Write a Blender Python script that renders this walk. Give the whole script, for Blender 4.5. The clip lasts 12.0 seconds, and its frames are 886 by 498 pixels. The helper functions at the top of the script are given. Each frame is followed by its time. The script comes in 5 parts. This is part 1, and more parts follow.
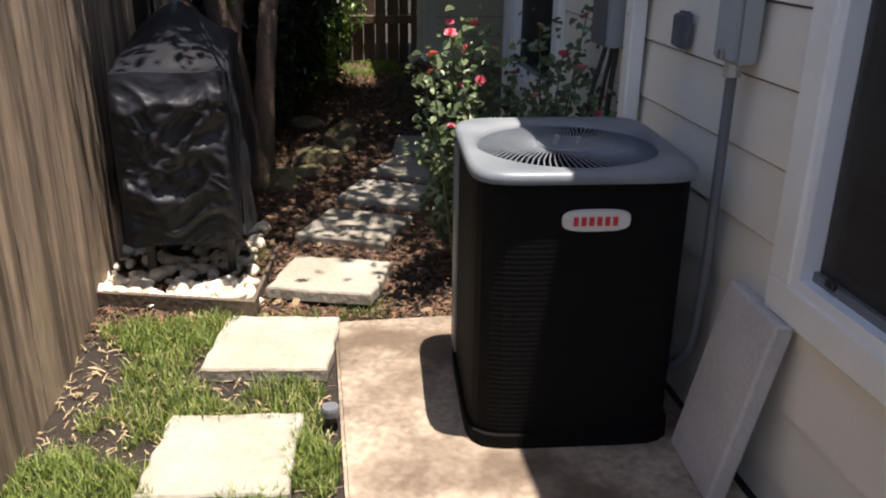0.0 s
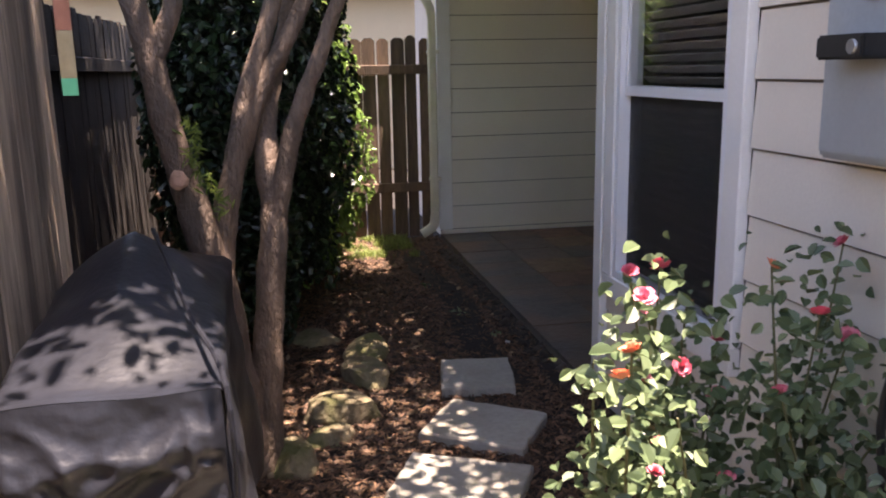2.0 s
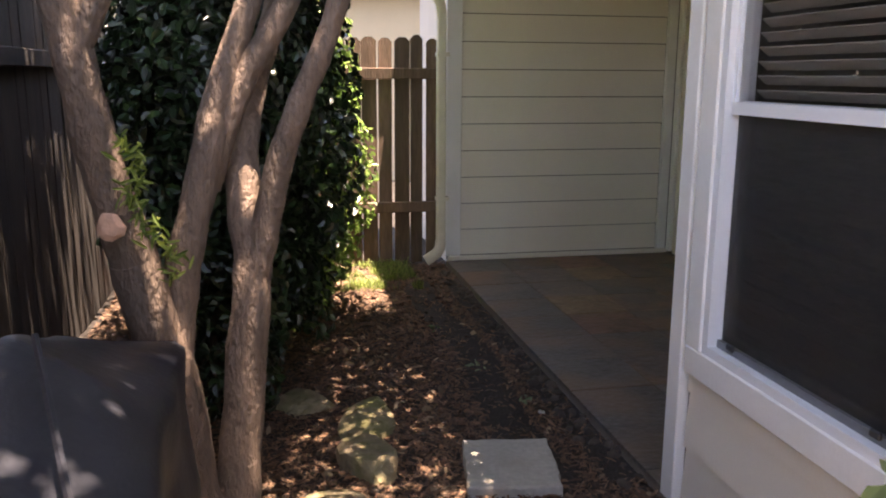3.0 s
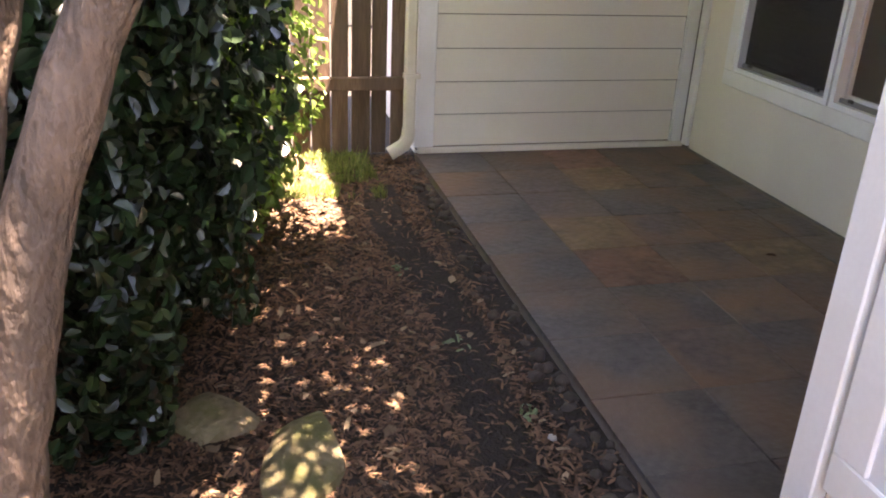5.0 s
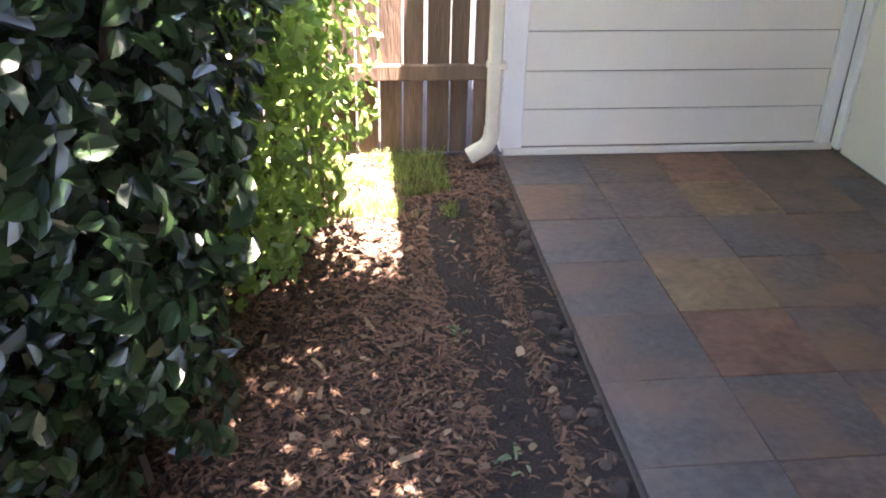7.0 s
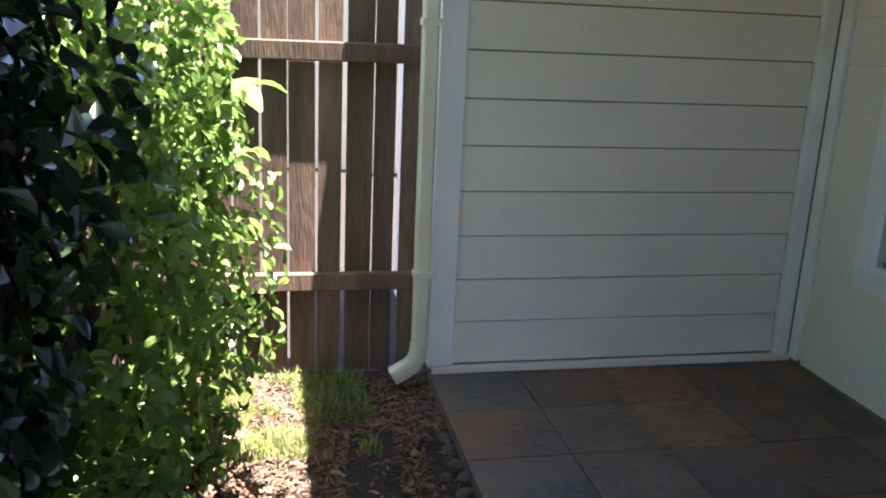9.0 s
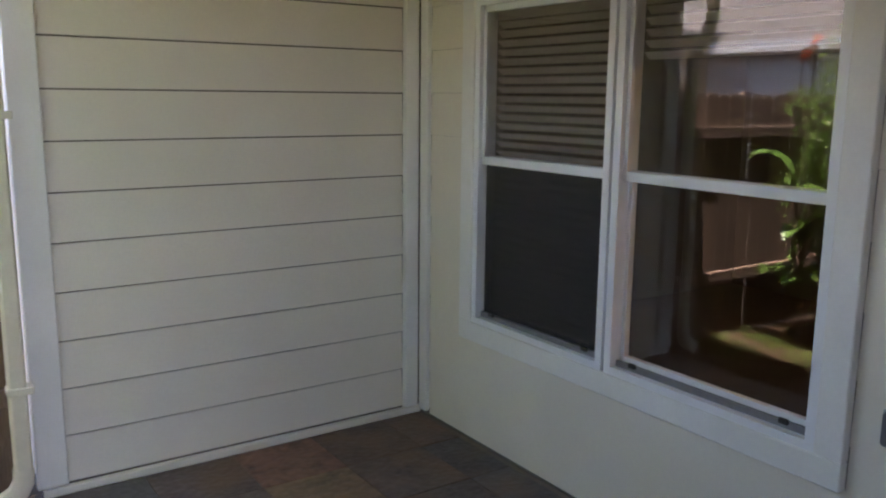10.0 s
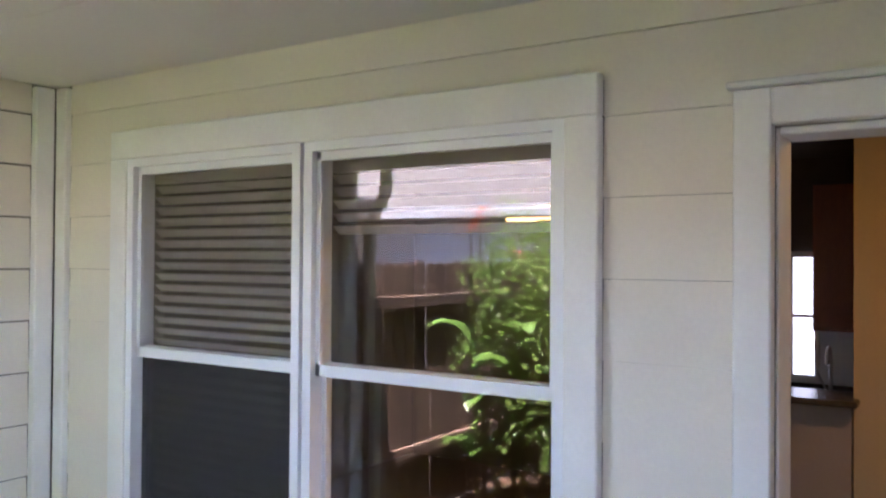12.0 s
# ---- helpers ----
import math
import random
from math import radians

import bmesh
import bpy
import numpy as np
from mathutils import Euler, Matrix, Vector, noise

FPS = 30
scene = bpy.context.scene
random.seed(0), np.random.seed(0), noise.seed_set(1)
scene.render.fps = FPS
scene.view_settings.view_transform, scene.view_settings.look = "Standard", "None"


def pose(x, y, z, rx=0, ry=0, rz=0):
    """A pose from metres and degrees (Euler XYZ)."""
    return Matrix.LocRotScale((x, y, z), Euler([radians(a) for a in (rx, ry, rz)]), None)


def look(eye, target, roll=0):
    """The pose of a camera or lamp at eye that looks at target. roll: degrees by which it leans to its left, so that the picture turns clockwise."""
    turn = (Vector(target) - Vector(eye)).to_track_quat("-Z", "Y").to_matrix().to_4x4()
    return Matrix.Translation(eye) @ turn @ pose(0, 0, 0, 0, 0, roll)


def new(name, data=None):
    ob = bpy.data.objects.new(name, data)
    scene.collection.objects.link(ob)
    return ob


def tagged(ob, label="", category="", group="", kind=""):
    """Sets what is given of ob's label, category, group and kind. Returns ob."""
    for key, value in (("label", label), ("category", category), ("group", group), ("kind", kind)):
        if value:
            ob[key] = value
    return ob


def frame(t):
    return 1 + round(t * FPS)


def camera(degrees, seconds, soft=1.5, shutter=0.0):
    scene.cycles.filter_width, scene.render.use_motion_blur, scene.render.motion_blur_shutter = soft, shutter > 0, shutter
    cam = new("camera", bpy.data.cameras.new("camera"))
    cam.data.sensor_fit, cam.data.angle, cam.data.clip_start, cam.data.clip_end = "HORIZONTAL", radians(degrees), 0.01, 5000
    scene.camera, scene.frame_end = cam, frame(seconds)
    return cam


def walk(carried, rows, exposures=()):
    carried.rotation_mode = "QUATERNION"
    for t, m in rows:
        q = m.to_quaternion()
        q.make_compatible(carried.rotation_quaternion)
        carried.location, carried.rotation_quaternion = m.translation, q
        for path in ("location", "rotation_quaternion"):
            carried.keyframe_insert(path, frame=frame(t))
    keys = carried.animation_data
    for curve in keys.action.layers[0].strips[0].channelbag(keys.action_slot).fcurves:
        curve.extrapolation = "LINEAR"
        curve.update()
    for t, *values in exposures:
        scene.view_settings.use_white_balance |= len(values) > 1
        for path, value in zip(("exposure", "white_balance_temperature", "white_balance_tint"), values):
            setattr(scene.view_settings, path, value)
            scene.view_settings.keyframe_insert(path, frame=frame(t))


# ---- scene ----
cam = camera(56.0, 12.0, soft=2.0, shutter=0.1)
PATH = [
    # seconds, eye, target, roll
    (0, (-1.174, 0.961, 1.403), (-0.894, 2.801, 0.671), 0.6),
    (0.5, (-1.167, 1.323, 1.35), (-0.93, 3.233, 0.809), 2.4),
    (1, (-1.16, 1.753, 1.397), (-0.914, 3.679, 0.918), 2.7),
    (1.5, (-1.221, 2.197, 1.428), (-0.955, 4.133, 0.999), 0.8),
    (2, (-1.371, 2.648, 1.469), (-1.011, 4.57, 1.047), -1.1),
    (2.5, (-1.38, 3.096, 1.471), (-1.02, 5.018, 1.054), -1.4),
    (3, (-1.362, 3.58, 1.463), (-0.967, 5.497, 1.054), 0.3),
    (3.2, (-1.365, 3.737, 1.447), (-0.942, 5.646, 1.024), 1.4),
    (4.8, (-1.072, 4.785, 1.572), (-0.637, 6.582, 0.809), 2.13),
    (5, (-1.145, 4.909, 1.576), (-0.674, 6.684, 0.784), 2.71),
    (5.5, (-1.069, 5.175, 1.562), (-0.586, 6.919, 0.711), 3.04),
    (6, (-0.966, 5.368, 1.622), (-0.516, 7.088, 0.706), 2.59),
    (6.5, (-0.866, 5.568, 1.633), (-0.506, 7.288, 0.677), 2.17),
    (7, (-0.78, 5.761, 1.668), (-0.587, 7.52, 0.735), 1.2),
    (9, (-0.726, 6.377, 1.6), (-0.33, 8.265, 1.084), 2.5),
    (9.5, (-0.485, 6.195, 1.665), (0.244, 7.985, 1.162), 2.1),
    (10, (-0.455, 6.31, 1.7), (0.649, 7.938, 1.341), 0.6),
    (10.5, (-0.355, 6.52, 1.745), (0.998, 7.986, 1.64), 0.2),
    (11, (-0.268, 6.625, 1.82), (1.195, 7.976, 2.006), 0.2),
    (11.5, (-0.21, 6.69, 1.875), (1.338, 7.92, 2.175), -0.2),
    (12, (-0.119, 6.753, 1.767), (1.552, 7.846, 1.792), 0.4),
]
walk(cam, [(r[0], look(*r[1:])) for r in PATH],
     exposures=[(0, 1.15, 6900, 15), (0.5, 1.33, 6700, 24), (1.0, 1.75, 7000, 28), (1.5, 2.2, 7100, 28), (2.5, 2.98, 7900, 26), (3.2, 3.3, 8300, 26), (4.8, 4.2, 8500, 30),
                (5.5, 4.63, 8000, 29), (6, 4.93, 7300, 31), (7, 5.0, 7000, 30), (9, 3.5, 6400, 19), (9.5, 3.42, 6100, 21), (10, 4.0, 7050, 25), (10.5, 4.37, 7050, 26),
                (11, 4.5, 6250, 31), (11.5, 4.85, 6050, 34), (12, 5.1, 6350, 30)])

# world and sun: near-overhead summer sun, a little from the house side
SUN_WAY = Vector((-0.125, 0.10, -1.0)).normalized()
world = bpy.data.worlds.new("sky")
scene.world = world
world.use_nodes = True
sky = world.node_tree.nodes.new("ShaderNodeTexSky")
sky.sky_type = 'NISHITA'
sky.sun_disc = False
sky.sun_elevation = math.asin(-SUN_WAY.z)
sky.sun_rotation = math.atan2(-SUN_WAY.x, -SUN_WAY.y)
back = world.node_tree.nodes["Background"]
back.inputs["Strength"].default_value = 0.105
world.node_tree.links.new(sky.outputs[0], back.inputs["Color"])
sun_data = bpy.data.lights.new("sun", 'SUN')
sun_data.energy = 5.0
sun_data.angle = radians(0.5)
sun_data.color = (1.0, 0.95, 0.86)
sun = new("sun", sun_data)
sun.matrix_world = look((0, 0, 12), Vector((0, 0, 12)) + SUN_WAY)


# ---- materials ----
def material(name, color, rough=0.7, vary=0.25, scale=6.0, grain=60.0, bump=0.15, metal=0.0, stretch=(1, 1, 1),
             second=None, second_amount=0.5, per_piece=0.0, spec=0.5, bump_scale=None, sheen=0.0):
    m = bpy.data.materials.new(name)
    m.use_nodes = True
    t = m.node_tree
    n, l = t.nodes, t.links
    b = n["Principled BSDF"]
    b.inputs["Roughness"].default_value = rough
    b.inputs["Metallic"].default_value = metal
    b.inputs["Specular IOR Level"].default_value = spec
    co = n.new("ShaderNodeTexCoord")
    mp = n.new("ShaderNodeMapping")
    mp.inputs["Scale"].default_value = stretch
    l.new(co.outputs["Object"], mp.inputs["Vector"])
    info = n.new("ShaderNodeObjectInfo")
    off = n.new("ShaderNodeVectorMath")
    off.operation = 'MULTIPLY_ADD'
    l.new(info.outputs["Random"], off.inputs[0])
    off.inputs[1].default_value = (37.0, 19.0, 53.0) if per_piece else (0, 0, 0)
    l.new(mp.outputs["Vector"], off.inputs[2])
    big = n.new("ShaderNodeTexNoise")
    big.inputs["Scale"].default_value = scale
    big.inputs["Detail"].default_value = 5
    l.new(off.outputs[0], big.inputs["Vector"])
    fine = n.new("ShaderNodeTexNoise")
    fine.inputs["Scale"].default_value = grain
    fine.inputs["Detail"].default_value = 6
    l.new(off.outputs[0], fine.inputs["Vector"])
    ramp = n.new("ShaderNodeValToRGB")
    dark = [c * (1 - vary) for c in color]
    lite = [min(1, c * (1 + vary)) for c in color]
    ramp.color_ramp.elements[0].color = (*dark, 1)
    ramp.color_ramp.elements[1].color = (*lite, 1)
    ramp.color_ramp.elements[0].position = 0.3
    ramp.color_ramp.elements[1].position = 0.7
    mixf = n.new("ShaderNodeMath")
    mixf.operation = 'MULTIPLY_ADD'
    l.new(fine.outputs["Fac"], mixf.inputs[0])
    mixf.inputs[1].default_value = 0.5
    half = n.new("ShaderNodeMath")
    half.operation = 'MULTIPLY'
    l.new(big.outputs["Fac"], half.inputs[0])
    half.inputs[1].default_value = 0.5
    l.new(half.outputs[0], mixf.inputs[2])
    l.new(mixf.outputs[0], ramp.inputs["Fac"])
    out = ramp.outputs["Color"]
    if second:
        st = n.new("ShaderNodeTexNoise")
        st.inputs["Scale"].default_value = scale * 0.6
        st.inputs["Detail"].default_value = 4
        l.new(off.outputs[0], st.inputs["Vector"])
        sr = n.new("ShaderNodeValToRGB")
        sr.color_ramp.elements[0].position = 0.43
        sr.color_ramp.elements[1].position = 0.62
        sr.color_ramp.elements[1].color = (second_amount,) * 3 + (1,)
        l.new(st.outputs["Fac"], sr.inputs["Fac"])
        mx = n.new("ShaderNodeMix")
        mx.data_type = 'RGBA'
        l.new(sr.outputs["Color"], mx.inputs["Factor"])
        l.new(out, mx.inputs["A"])
        mx.inputs["B"].default_value = (*second, 1)
        out = mx.outputs["Result"]
    if per_piece:
        hv = n.new("ShaderNodeHueSaturation")
        mr = n.new("ShaderNodeMapRange")
        mr.inputs["To Min"].default_value = 1 - per_piece
        mr.inputs["To Max"].default_value = 1 + per_piece
        l.new(info.outputs["Random"], mr.inputs["Value"])
        l.new(mr.outputs["Result"], hv.inputs["Value"])
        l.new(out, hv.inputs["Color"])
        out = hv.outputs["Color"]
    l.new(out, b.inputs["Base Color"])
    if bump:
        bp = n.new("ShaderNodeBump")
        bp.inputs["Strength"].default_value = bump
        bp.inputs["Distance"].default_value = 0.02
        l.new((fine if bump_scale is None else big).outputs["Fac"], bp.inputs["Height"])
        l.new(bp.outputs["Normal"], b.inputs["Normal"])
    return m


def leaf_material(name, color, rough=0.35, spread=0.35, second=None, through_amount=0.25):
    """Leaves that differ one from another, with some light coming through them."""
    m = bpy.data.materials.new(name)
    m.use_nodes = True
    n, l = m.node_tree.nodes, m.node_tree.links
    b = n["Principled BSDF"]
    b.inputs["Roughness"].default_value = rough
    geo = n.new("ShaderNodeNewGeometry")
    ramp = n.new("ShaderNodeValToRGB")
    ramp.color_ramp.elements[0].color = (*[c * (1 - spread) for c in color], 1)
    ramp.color_ramp.elements[1].color = (*(second or [c * (1 + spread) for c in color]), 1)
    l.new(geo.outputs["Random Per Island"], ramp.inputs["Fac"])
    l.new(ramp.outputs["Color"], b.inputs["Base Color"])
    tr = n.new("ShaderNodeBsdfTranslucent")
    l.new(ramp.outputs["Color"], tr.inputs["Color"])
    mix = n.new("ShaderNodeMixShader")
    mix.inputs["Fac"].default_value = through_amount
    l.new(b.outputs[0], mix.inputs[1])
    l.new(tr.outputs[0], mix.inputs[2])
    l.new(mix.outputs[0], n["Material Output"].inputs["Surface"])
    return m


def glass_material(name, tint=(1, 1, 1)):
    m = bpy.data.materials.new(name)
    m.use_nodes = True
    b = m.node_tree.nodes["Principled BSDF"]
    b.inputs["Transmission Weight"].default_value = 1
    b.inputs["Roughness"].default_value = 0.0
    b.inputs["IOR"].default_value = 1.52
    b.inputs["Base Color"].default_value = (*tint, 1)
    return m


SIDING = material("cream painted siding", (0.77, 0.715, 0.62), 0.6, 0.05, 2.5, 90, 0.06, second=(0.70, 0.645, 0.545), second_amount=0.4)
# Dark sheathing colour that stands in for the shadow lines under siding laps.
LAP_SHADE = material("dark lap shadow backing", (0.17, 0.15, 0.125), 0.9, 0.2, 5, 60, 0.1)
TRIM = material("white painted trim", (0.80, 0.79, 0.76), 0.5, 0.04, 5, 80, 0.04, second=(0.66, 0.64, 0.58), second_amount=0.3)
VINYL = material("white vinyl", (0.78, 0.79, 0.80), 0.35, 0.03, 6, 90, 0.02)
CEIL = material("painted ceiling board", (0.74, 0.70, 0.66), 0.8, 0.04, 1.5, 120, 0.05)
SLATE = material("slate tile", (0.105, 0.078, 0.067), 0.52, 0.5, 4.5, 30, 0.45, second=(0.175, 0.098, 0.056), second_amount=0.85, per_piece=0.16)
SLATE_GREY = material("grey green slate tile", (0.082, 0.072, 0.068), 0.52, 0.5, 4, 30, 0.45, second=(0.145, 0.088, 0.058), second_amount=0.7, per_piece=0.14)
SLATE_RUST = material("rust slate tile", (0.155, 0.078, 0.05), 0.52, 0.7, 7, 26, 0.5, second=(0.2, 0.1, 0.07), second_amount=0.6, per_piece=0.2)
SLATE_GOLD = material("golden slate tile", (0.175, 0.118, 0.064), 0.52, 0.65, 7, 26, 0.5, second=(0.17, 0.1, 0.06), second_amount=0.6, per_piece=0.2)
GROUT = material("grey grout", (0.20, 0.165, 0.135), 0.9, 0.2, 10, 90, 0.2)
CONCRETE = material("weathered concrete", (0.30, 0.24, 0.185), 0.88, 0.55, 5, 38, 0.4, second=(0.085, 0.058, 0.038), second_amount=0.85)
PAVER = material("pale stepping stone", (0.345, 0.32, 0.275), 0.85, 0.2, 4, 45, 0.4, second=(0.23, 0.2, 0.155), second_amount=0.6, per_piece=0.08)
SOIL = material("dark soil", (0.022, 0.016, 0.012), 0.95, 0.5, 14, 70, 0.8)
MULCH = leaf_material("mulch chips", (0.062, 0.029, 0.017), 0.85, 0.75, (0.19, 0.105, 0.06), 0.0)
FENCE = material("weathered cedar board", (0.38, 0.285, 0.205), 0.85, 0.4, 3, 22, 0.5, stretch=(6, 6, 0.5), second=(0.075, 0.055, 0.043), second_amount=0.8, per_piece=0.3)
# Side fence copy of the board colour, with the tree's shade darkened into it.
FENCE_SHADED = material("weathered fence board darkened for shade", (0.034, 0.023, 0.017), 0.9, 0.4, 3, 22, 0.5, stretch=(6, 6, 0.5), second=(0.022, 0.018, 0.014), second_amount=0.6, per_piece=0.25)
FENCE_FAR = material("brown fence board", (0.145, 0.092, 0.064), 0.88, 0.4, 3, 22, 0.5, stretch=(6, 6, 0.5), second=(0.07, 0.05, 0.038), second_amount=0.6, per_piece=0.35)
BARK = material("smooth myrtle bark", (0.135, 0.09, 0.064), 0.75, 0.5, 9, 45, 0.8, stretch=(2, 2, 0.9), second=(0.085, 0.058, 0.042), second_amount=0.85)
# Near-black colour standing in for the lack of light behind panes.
DARK = material("near-black unlit interior", (0.045, 0.04, 0.036), 0.9, 0.2, 2, 30, 0)
GLASS = glass_material("window glass")


# ---- building helpers ----
def part(name, bm, mat, parent=None, label=""):
    """One mesh object from a bmesh, under a thing or a part."""
    me = bpy.data.meshes.new(name)
    bm.to_mesh(me)
    bm.free()
    me.materials.append(mat)
    ob = new(name, me)
    if parent:
        ob.parent = parent
    if label:
        tagged(ob, label)
    return ob


def smooth(ob, angle=40):
    me = ob.data
    me.shade_smooth()
    me.set_sharp_from_angle(angle=radians(angle))
    return ob


def thing(name, label, category, m=None, group="", kind=""):
    ob = tagged(new(name), label, category, group, kind)
    ob.empty_display_size = 0.1
    if m is not None:
        ob.matrix_world = m
    return ob


def box(x0, x1, y0, y1, z0, z1, bevel=0.0, bm=None, segments=1):
    own = bm is None
    bm = bm or bmesh.new()
    vs = [bm.verts.new((x, y, z)) for x in (x0, x1) for y in (y0, y1) for z in (z0, z1)]
    fs = [bm.faces.new([vs[i] for i in q]) for q in ((0, 1, 3, 2), (4, 6, 7, 5), (0, 4, 5, 1), (2, 3, 7, 6), (0, 2, 6, 4), (1, 5, 7, 3))]
    if bevel and own:
        bmesh.ops.bevel(bm, geom=bm.edges[:], offset=bevel, segments=segments, affect='EDGES')
    bmesh.ops.recalc_face_normals(bm, faces=bm.faces[:])
    return bm


def tube(points, radii, sides=10, bm=None, cap=True):
    """A tapered round limb or pipe along points."""
    bm = bm or bmesh.new()
    pts = [Vector(p) for p in points]
    if not isinstance(radii, (list, tuple)):
        radii = [radii] * len(pts)
    rings, side = [], None
    for i, p in enumerate(pts):
        d = (pts[min(i + 1, len(pts) - 1)] - pts[max(i - 1, 0)]).normalized()
        if side is None:
            side = d.orthogonal().normalized()
        side = (side - d * side.dot(d)).normalized()
        up = d.cross(side)
        rings.append([bm.verts.new(p + radii[i] * (math.cos(a) * side + math.sin(a) * up))
                      for a in (2 * math.pi * k / sides for k in range(sides))])
    for a, b in zip(rings, rings[1:]):
        for k in range(sides):
            bm.faces.new((a[k], a[(k + 1) % sides], b[(k + 1) % sides], b[k]))
    if cap:
        bm.faces.new(rings[0][::-1])
        bm.faces.new(rings[-1])
    bmesh.ops.recalc_face_normals(bm, faces=bm.faces[:])
    return bm


def curve_points(points, n=6):
    """Points of a smooth line (Catmull-Rom) through the given ones."""
    p = [Vector(q) for q in points]
    p = [2 * p[0] - p[1]] + p + [2 * p[-1] - p[-2]]
    out = []
    for i in range(1, len(p) - 2):
        for k in range(n):
            t = k / n
            out.append(0.5 * (2 * p[i] + (p[i + 1] - p[i - 1]) * t + (2 * p[i - 1] - 5 * p[i] + 4 * p[i + 1] - p[i + 2]) * t * t
                              + (3 * p[i] - p[i - 1] - 3 * p[i + 1] + p[i + 2]) * t ** 3))
    out.append(p[-2])
    return out


def pieces_of(u0, u1, z0, z1, holes):
    """Rectangles left of a wall when its openings are cut out."""
    cuts = sorted({z0, z1, *[min(max(h[2], z0), z1) for h in holes], *[min(max(h[3], z0), z1) for h in holes]})
    for a, b in zip(cuts, cuts[1:]):
        if b - a < 1e-4:
            continue
        spans = [(u0, u1)]
        for h in holes:
            if h[2] < (a + b) / 2 < h[3]:
                spans = [q for s in spans for q in ((s[0], min(s[1], h[0])), (max(s[0], h[1]), s[1])) if q[1] - q[0] > 1e-4]
        for s in spans:
            yield s[0], s[1], a, b


def wall(name, label, frame_m, u0, u1, z0, z1, holes, thick=0.14):
    """A wall with real openings. Its own frame: u along, n outward, z up; the sheathing lies 25 mm behind the face,
    darkened to stand for lap shadows.
    """
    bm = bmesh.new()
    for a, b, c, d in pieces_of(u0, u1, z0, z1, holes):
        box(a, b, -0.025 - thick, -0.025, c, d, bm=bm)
    ob = part(name, bm, LAP_SHADE)
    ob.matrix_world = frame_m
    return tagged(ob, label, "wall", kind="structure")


def lap_siding(parent, u0, u1, z0, z1, spacing, first, holes, gap=0.003, slot=0.014, lap=0.019):
    """Lapped boards, one object each, in the wall's own frame."""
    z = first
    while z < z1:
        lo, hi = max(z, z0), min(z + spacing, z1)
        for a, b, c, d in pieces_of(u0, u1, lo, hi, holes):
            bm = bmesh.new()
            tilt = lambda q: -(0.019 - lap) - lap * (q - z) / spacing
            # Slot at the board's top bares the dark sheathing as a shadow line.
            top = d - (slot if d > z + spacing - 0.002 else 0.0)
            vs = [bm.verts.new(v) for u in (a + gap, b - gap) for v in
                  ((u, tilt(c), c), (u, -0.024, c), (u, -0.024, top), (u, tilt(top), top))]
            for q in ((0, 1, 2, 3), (4, 7, 6, 5), (0, 4, 5, 1), (1, 5, 6, 2), (2, 6, 7, 3), (3, 7, 4, 0)):
                bm.faces.new([vs[i] for i in q])
            bmesh.ops.recalc_face_normals(bm, faces=bm.faces[:])
            part("siding_board", bm, SIDING, parent)
        z += spacing


# wall frames: columns are along, outward, up
def wall_frame(origin, along, outward):
    m = Matrix.Identity(4)
    for i, v in enumerate((along, outward, (0, 0, 1))):
        for r in range(3):
            m[r][i] = v[r]
    m.translation = origin
    return m


# ---- the house ----
XB, YF, YP, ZC = 1.89, 10.0, 6.13, 2.47          # back wall, far wall, near corner of the patio, its ceiling
OUTER = wall_frame((0, 0, 0), (0, 1, 0), (-1, 0, 0))
BACK = wall_frame((XB, 0, 0), (0, 1, 0), (-1, 0, 0))
FAR = wall_frame((0, YF, 0), (1, 0, 0), (0, -1, 0))
RETURN = wall_frame((0, YP, 0), (1, 0, 0), (0, 1, 0))
WIN0 = (1.0, 2.74, 0.55, 2.1)
WIN1 = (5.05, 5.95, 0.58, 2.1)
WIN2 = (7.68, 9.50, 0.62, 2.14)
DOOR = (6.31, 7.165, 0.02, 2.08)

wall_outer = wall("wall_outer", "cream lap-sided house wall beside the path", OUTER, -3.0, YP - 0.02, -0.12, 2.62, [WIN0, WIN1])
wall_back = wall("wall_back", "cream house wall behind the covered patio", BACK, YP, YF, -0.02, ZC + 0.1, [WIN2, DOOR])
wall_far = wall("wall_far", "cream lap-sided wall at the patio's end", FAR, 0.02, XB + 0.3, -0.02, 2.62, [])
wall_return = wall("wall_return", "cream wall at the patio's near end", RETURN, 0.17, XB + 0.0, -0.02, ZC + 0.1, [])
grown = lambda h, d, db=None: (h[0] - d, h[1] + d, h[2] - (d if db is None else db), h[3] + d)
lap_siding(wall_outer, -3.0, 6.06, -0.118, 2.55, 0.2035, -0.2035, [grown(WIN0, 0.11), grown(WIN1, 0.10)], slot=0.009, lap=0.012)
lap_siding(wall_far, 0.102, 1.798, 0.04, ZC, 0.21, 0.04, [], gap=0.001, slot=0.0075, lap=0.009)
lap_siding(wall_back, YP, 9.9095, 0.004, ZC, 0.21, -0.17, [grown(WIN2, 0.0955), (DOOR[0] - 0.086, DOOR[1] + 0.086, -1, DOOR[3] + 0.086)], gap=0.0012, slot=0.0015, lap=0.006)
lap_siding(wall_return, 0.105, XB - 0.01, 0.02, ZC, 0.21, 0.04, [])


def trim_piece(name, x0, x1, y0, y1, z0, z1, label):
    return tagged(part(name, box(x0, x1, y0, y1, z0, z1, 0.004), TRIM), label, "trim", kind="structure")


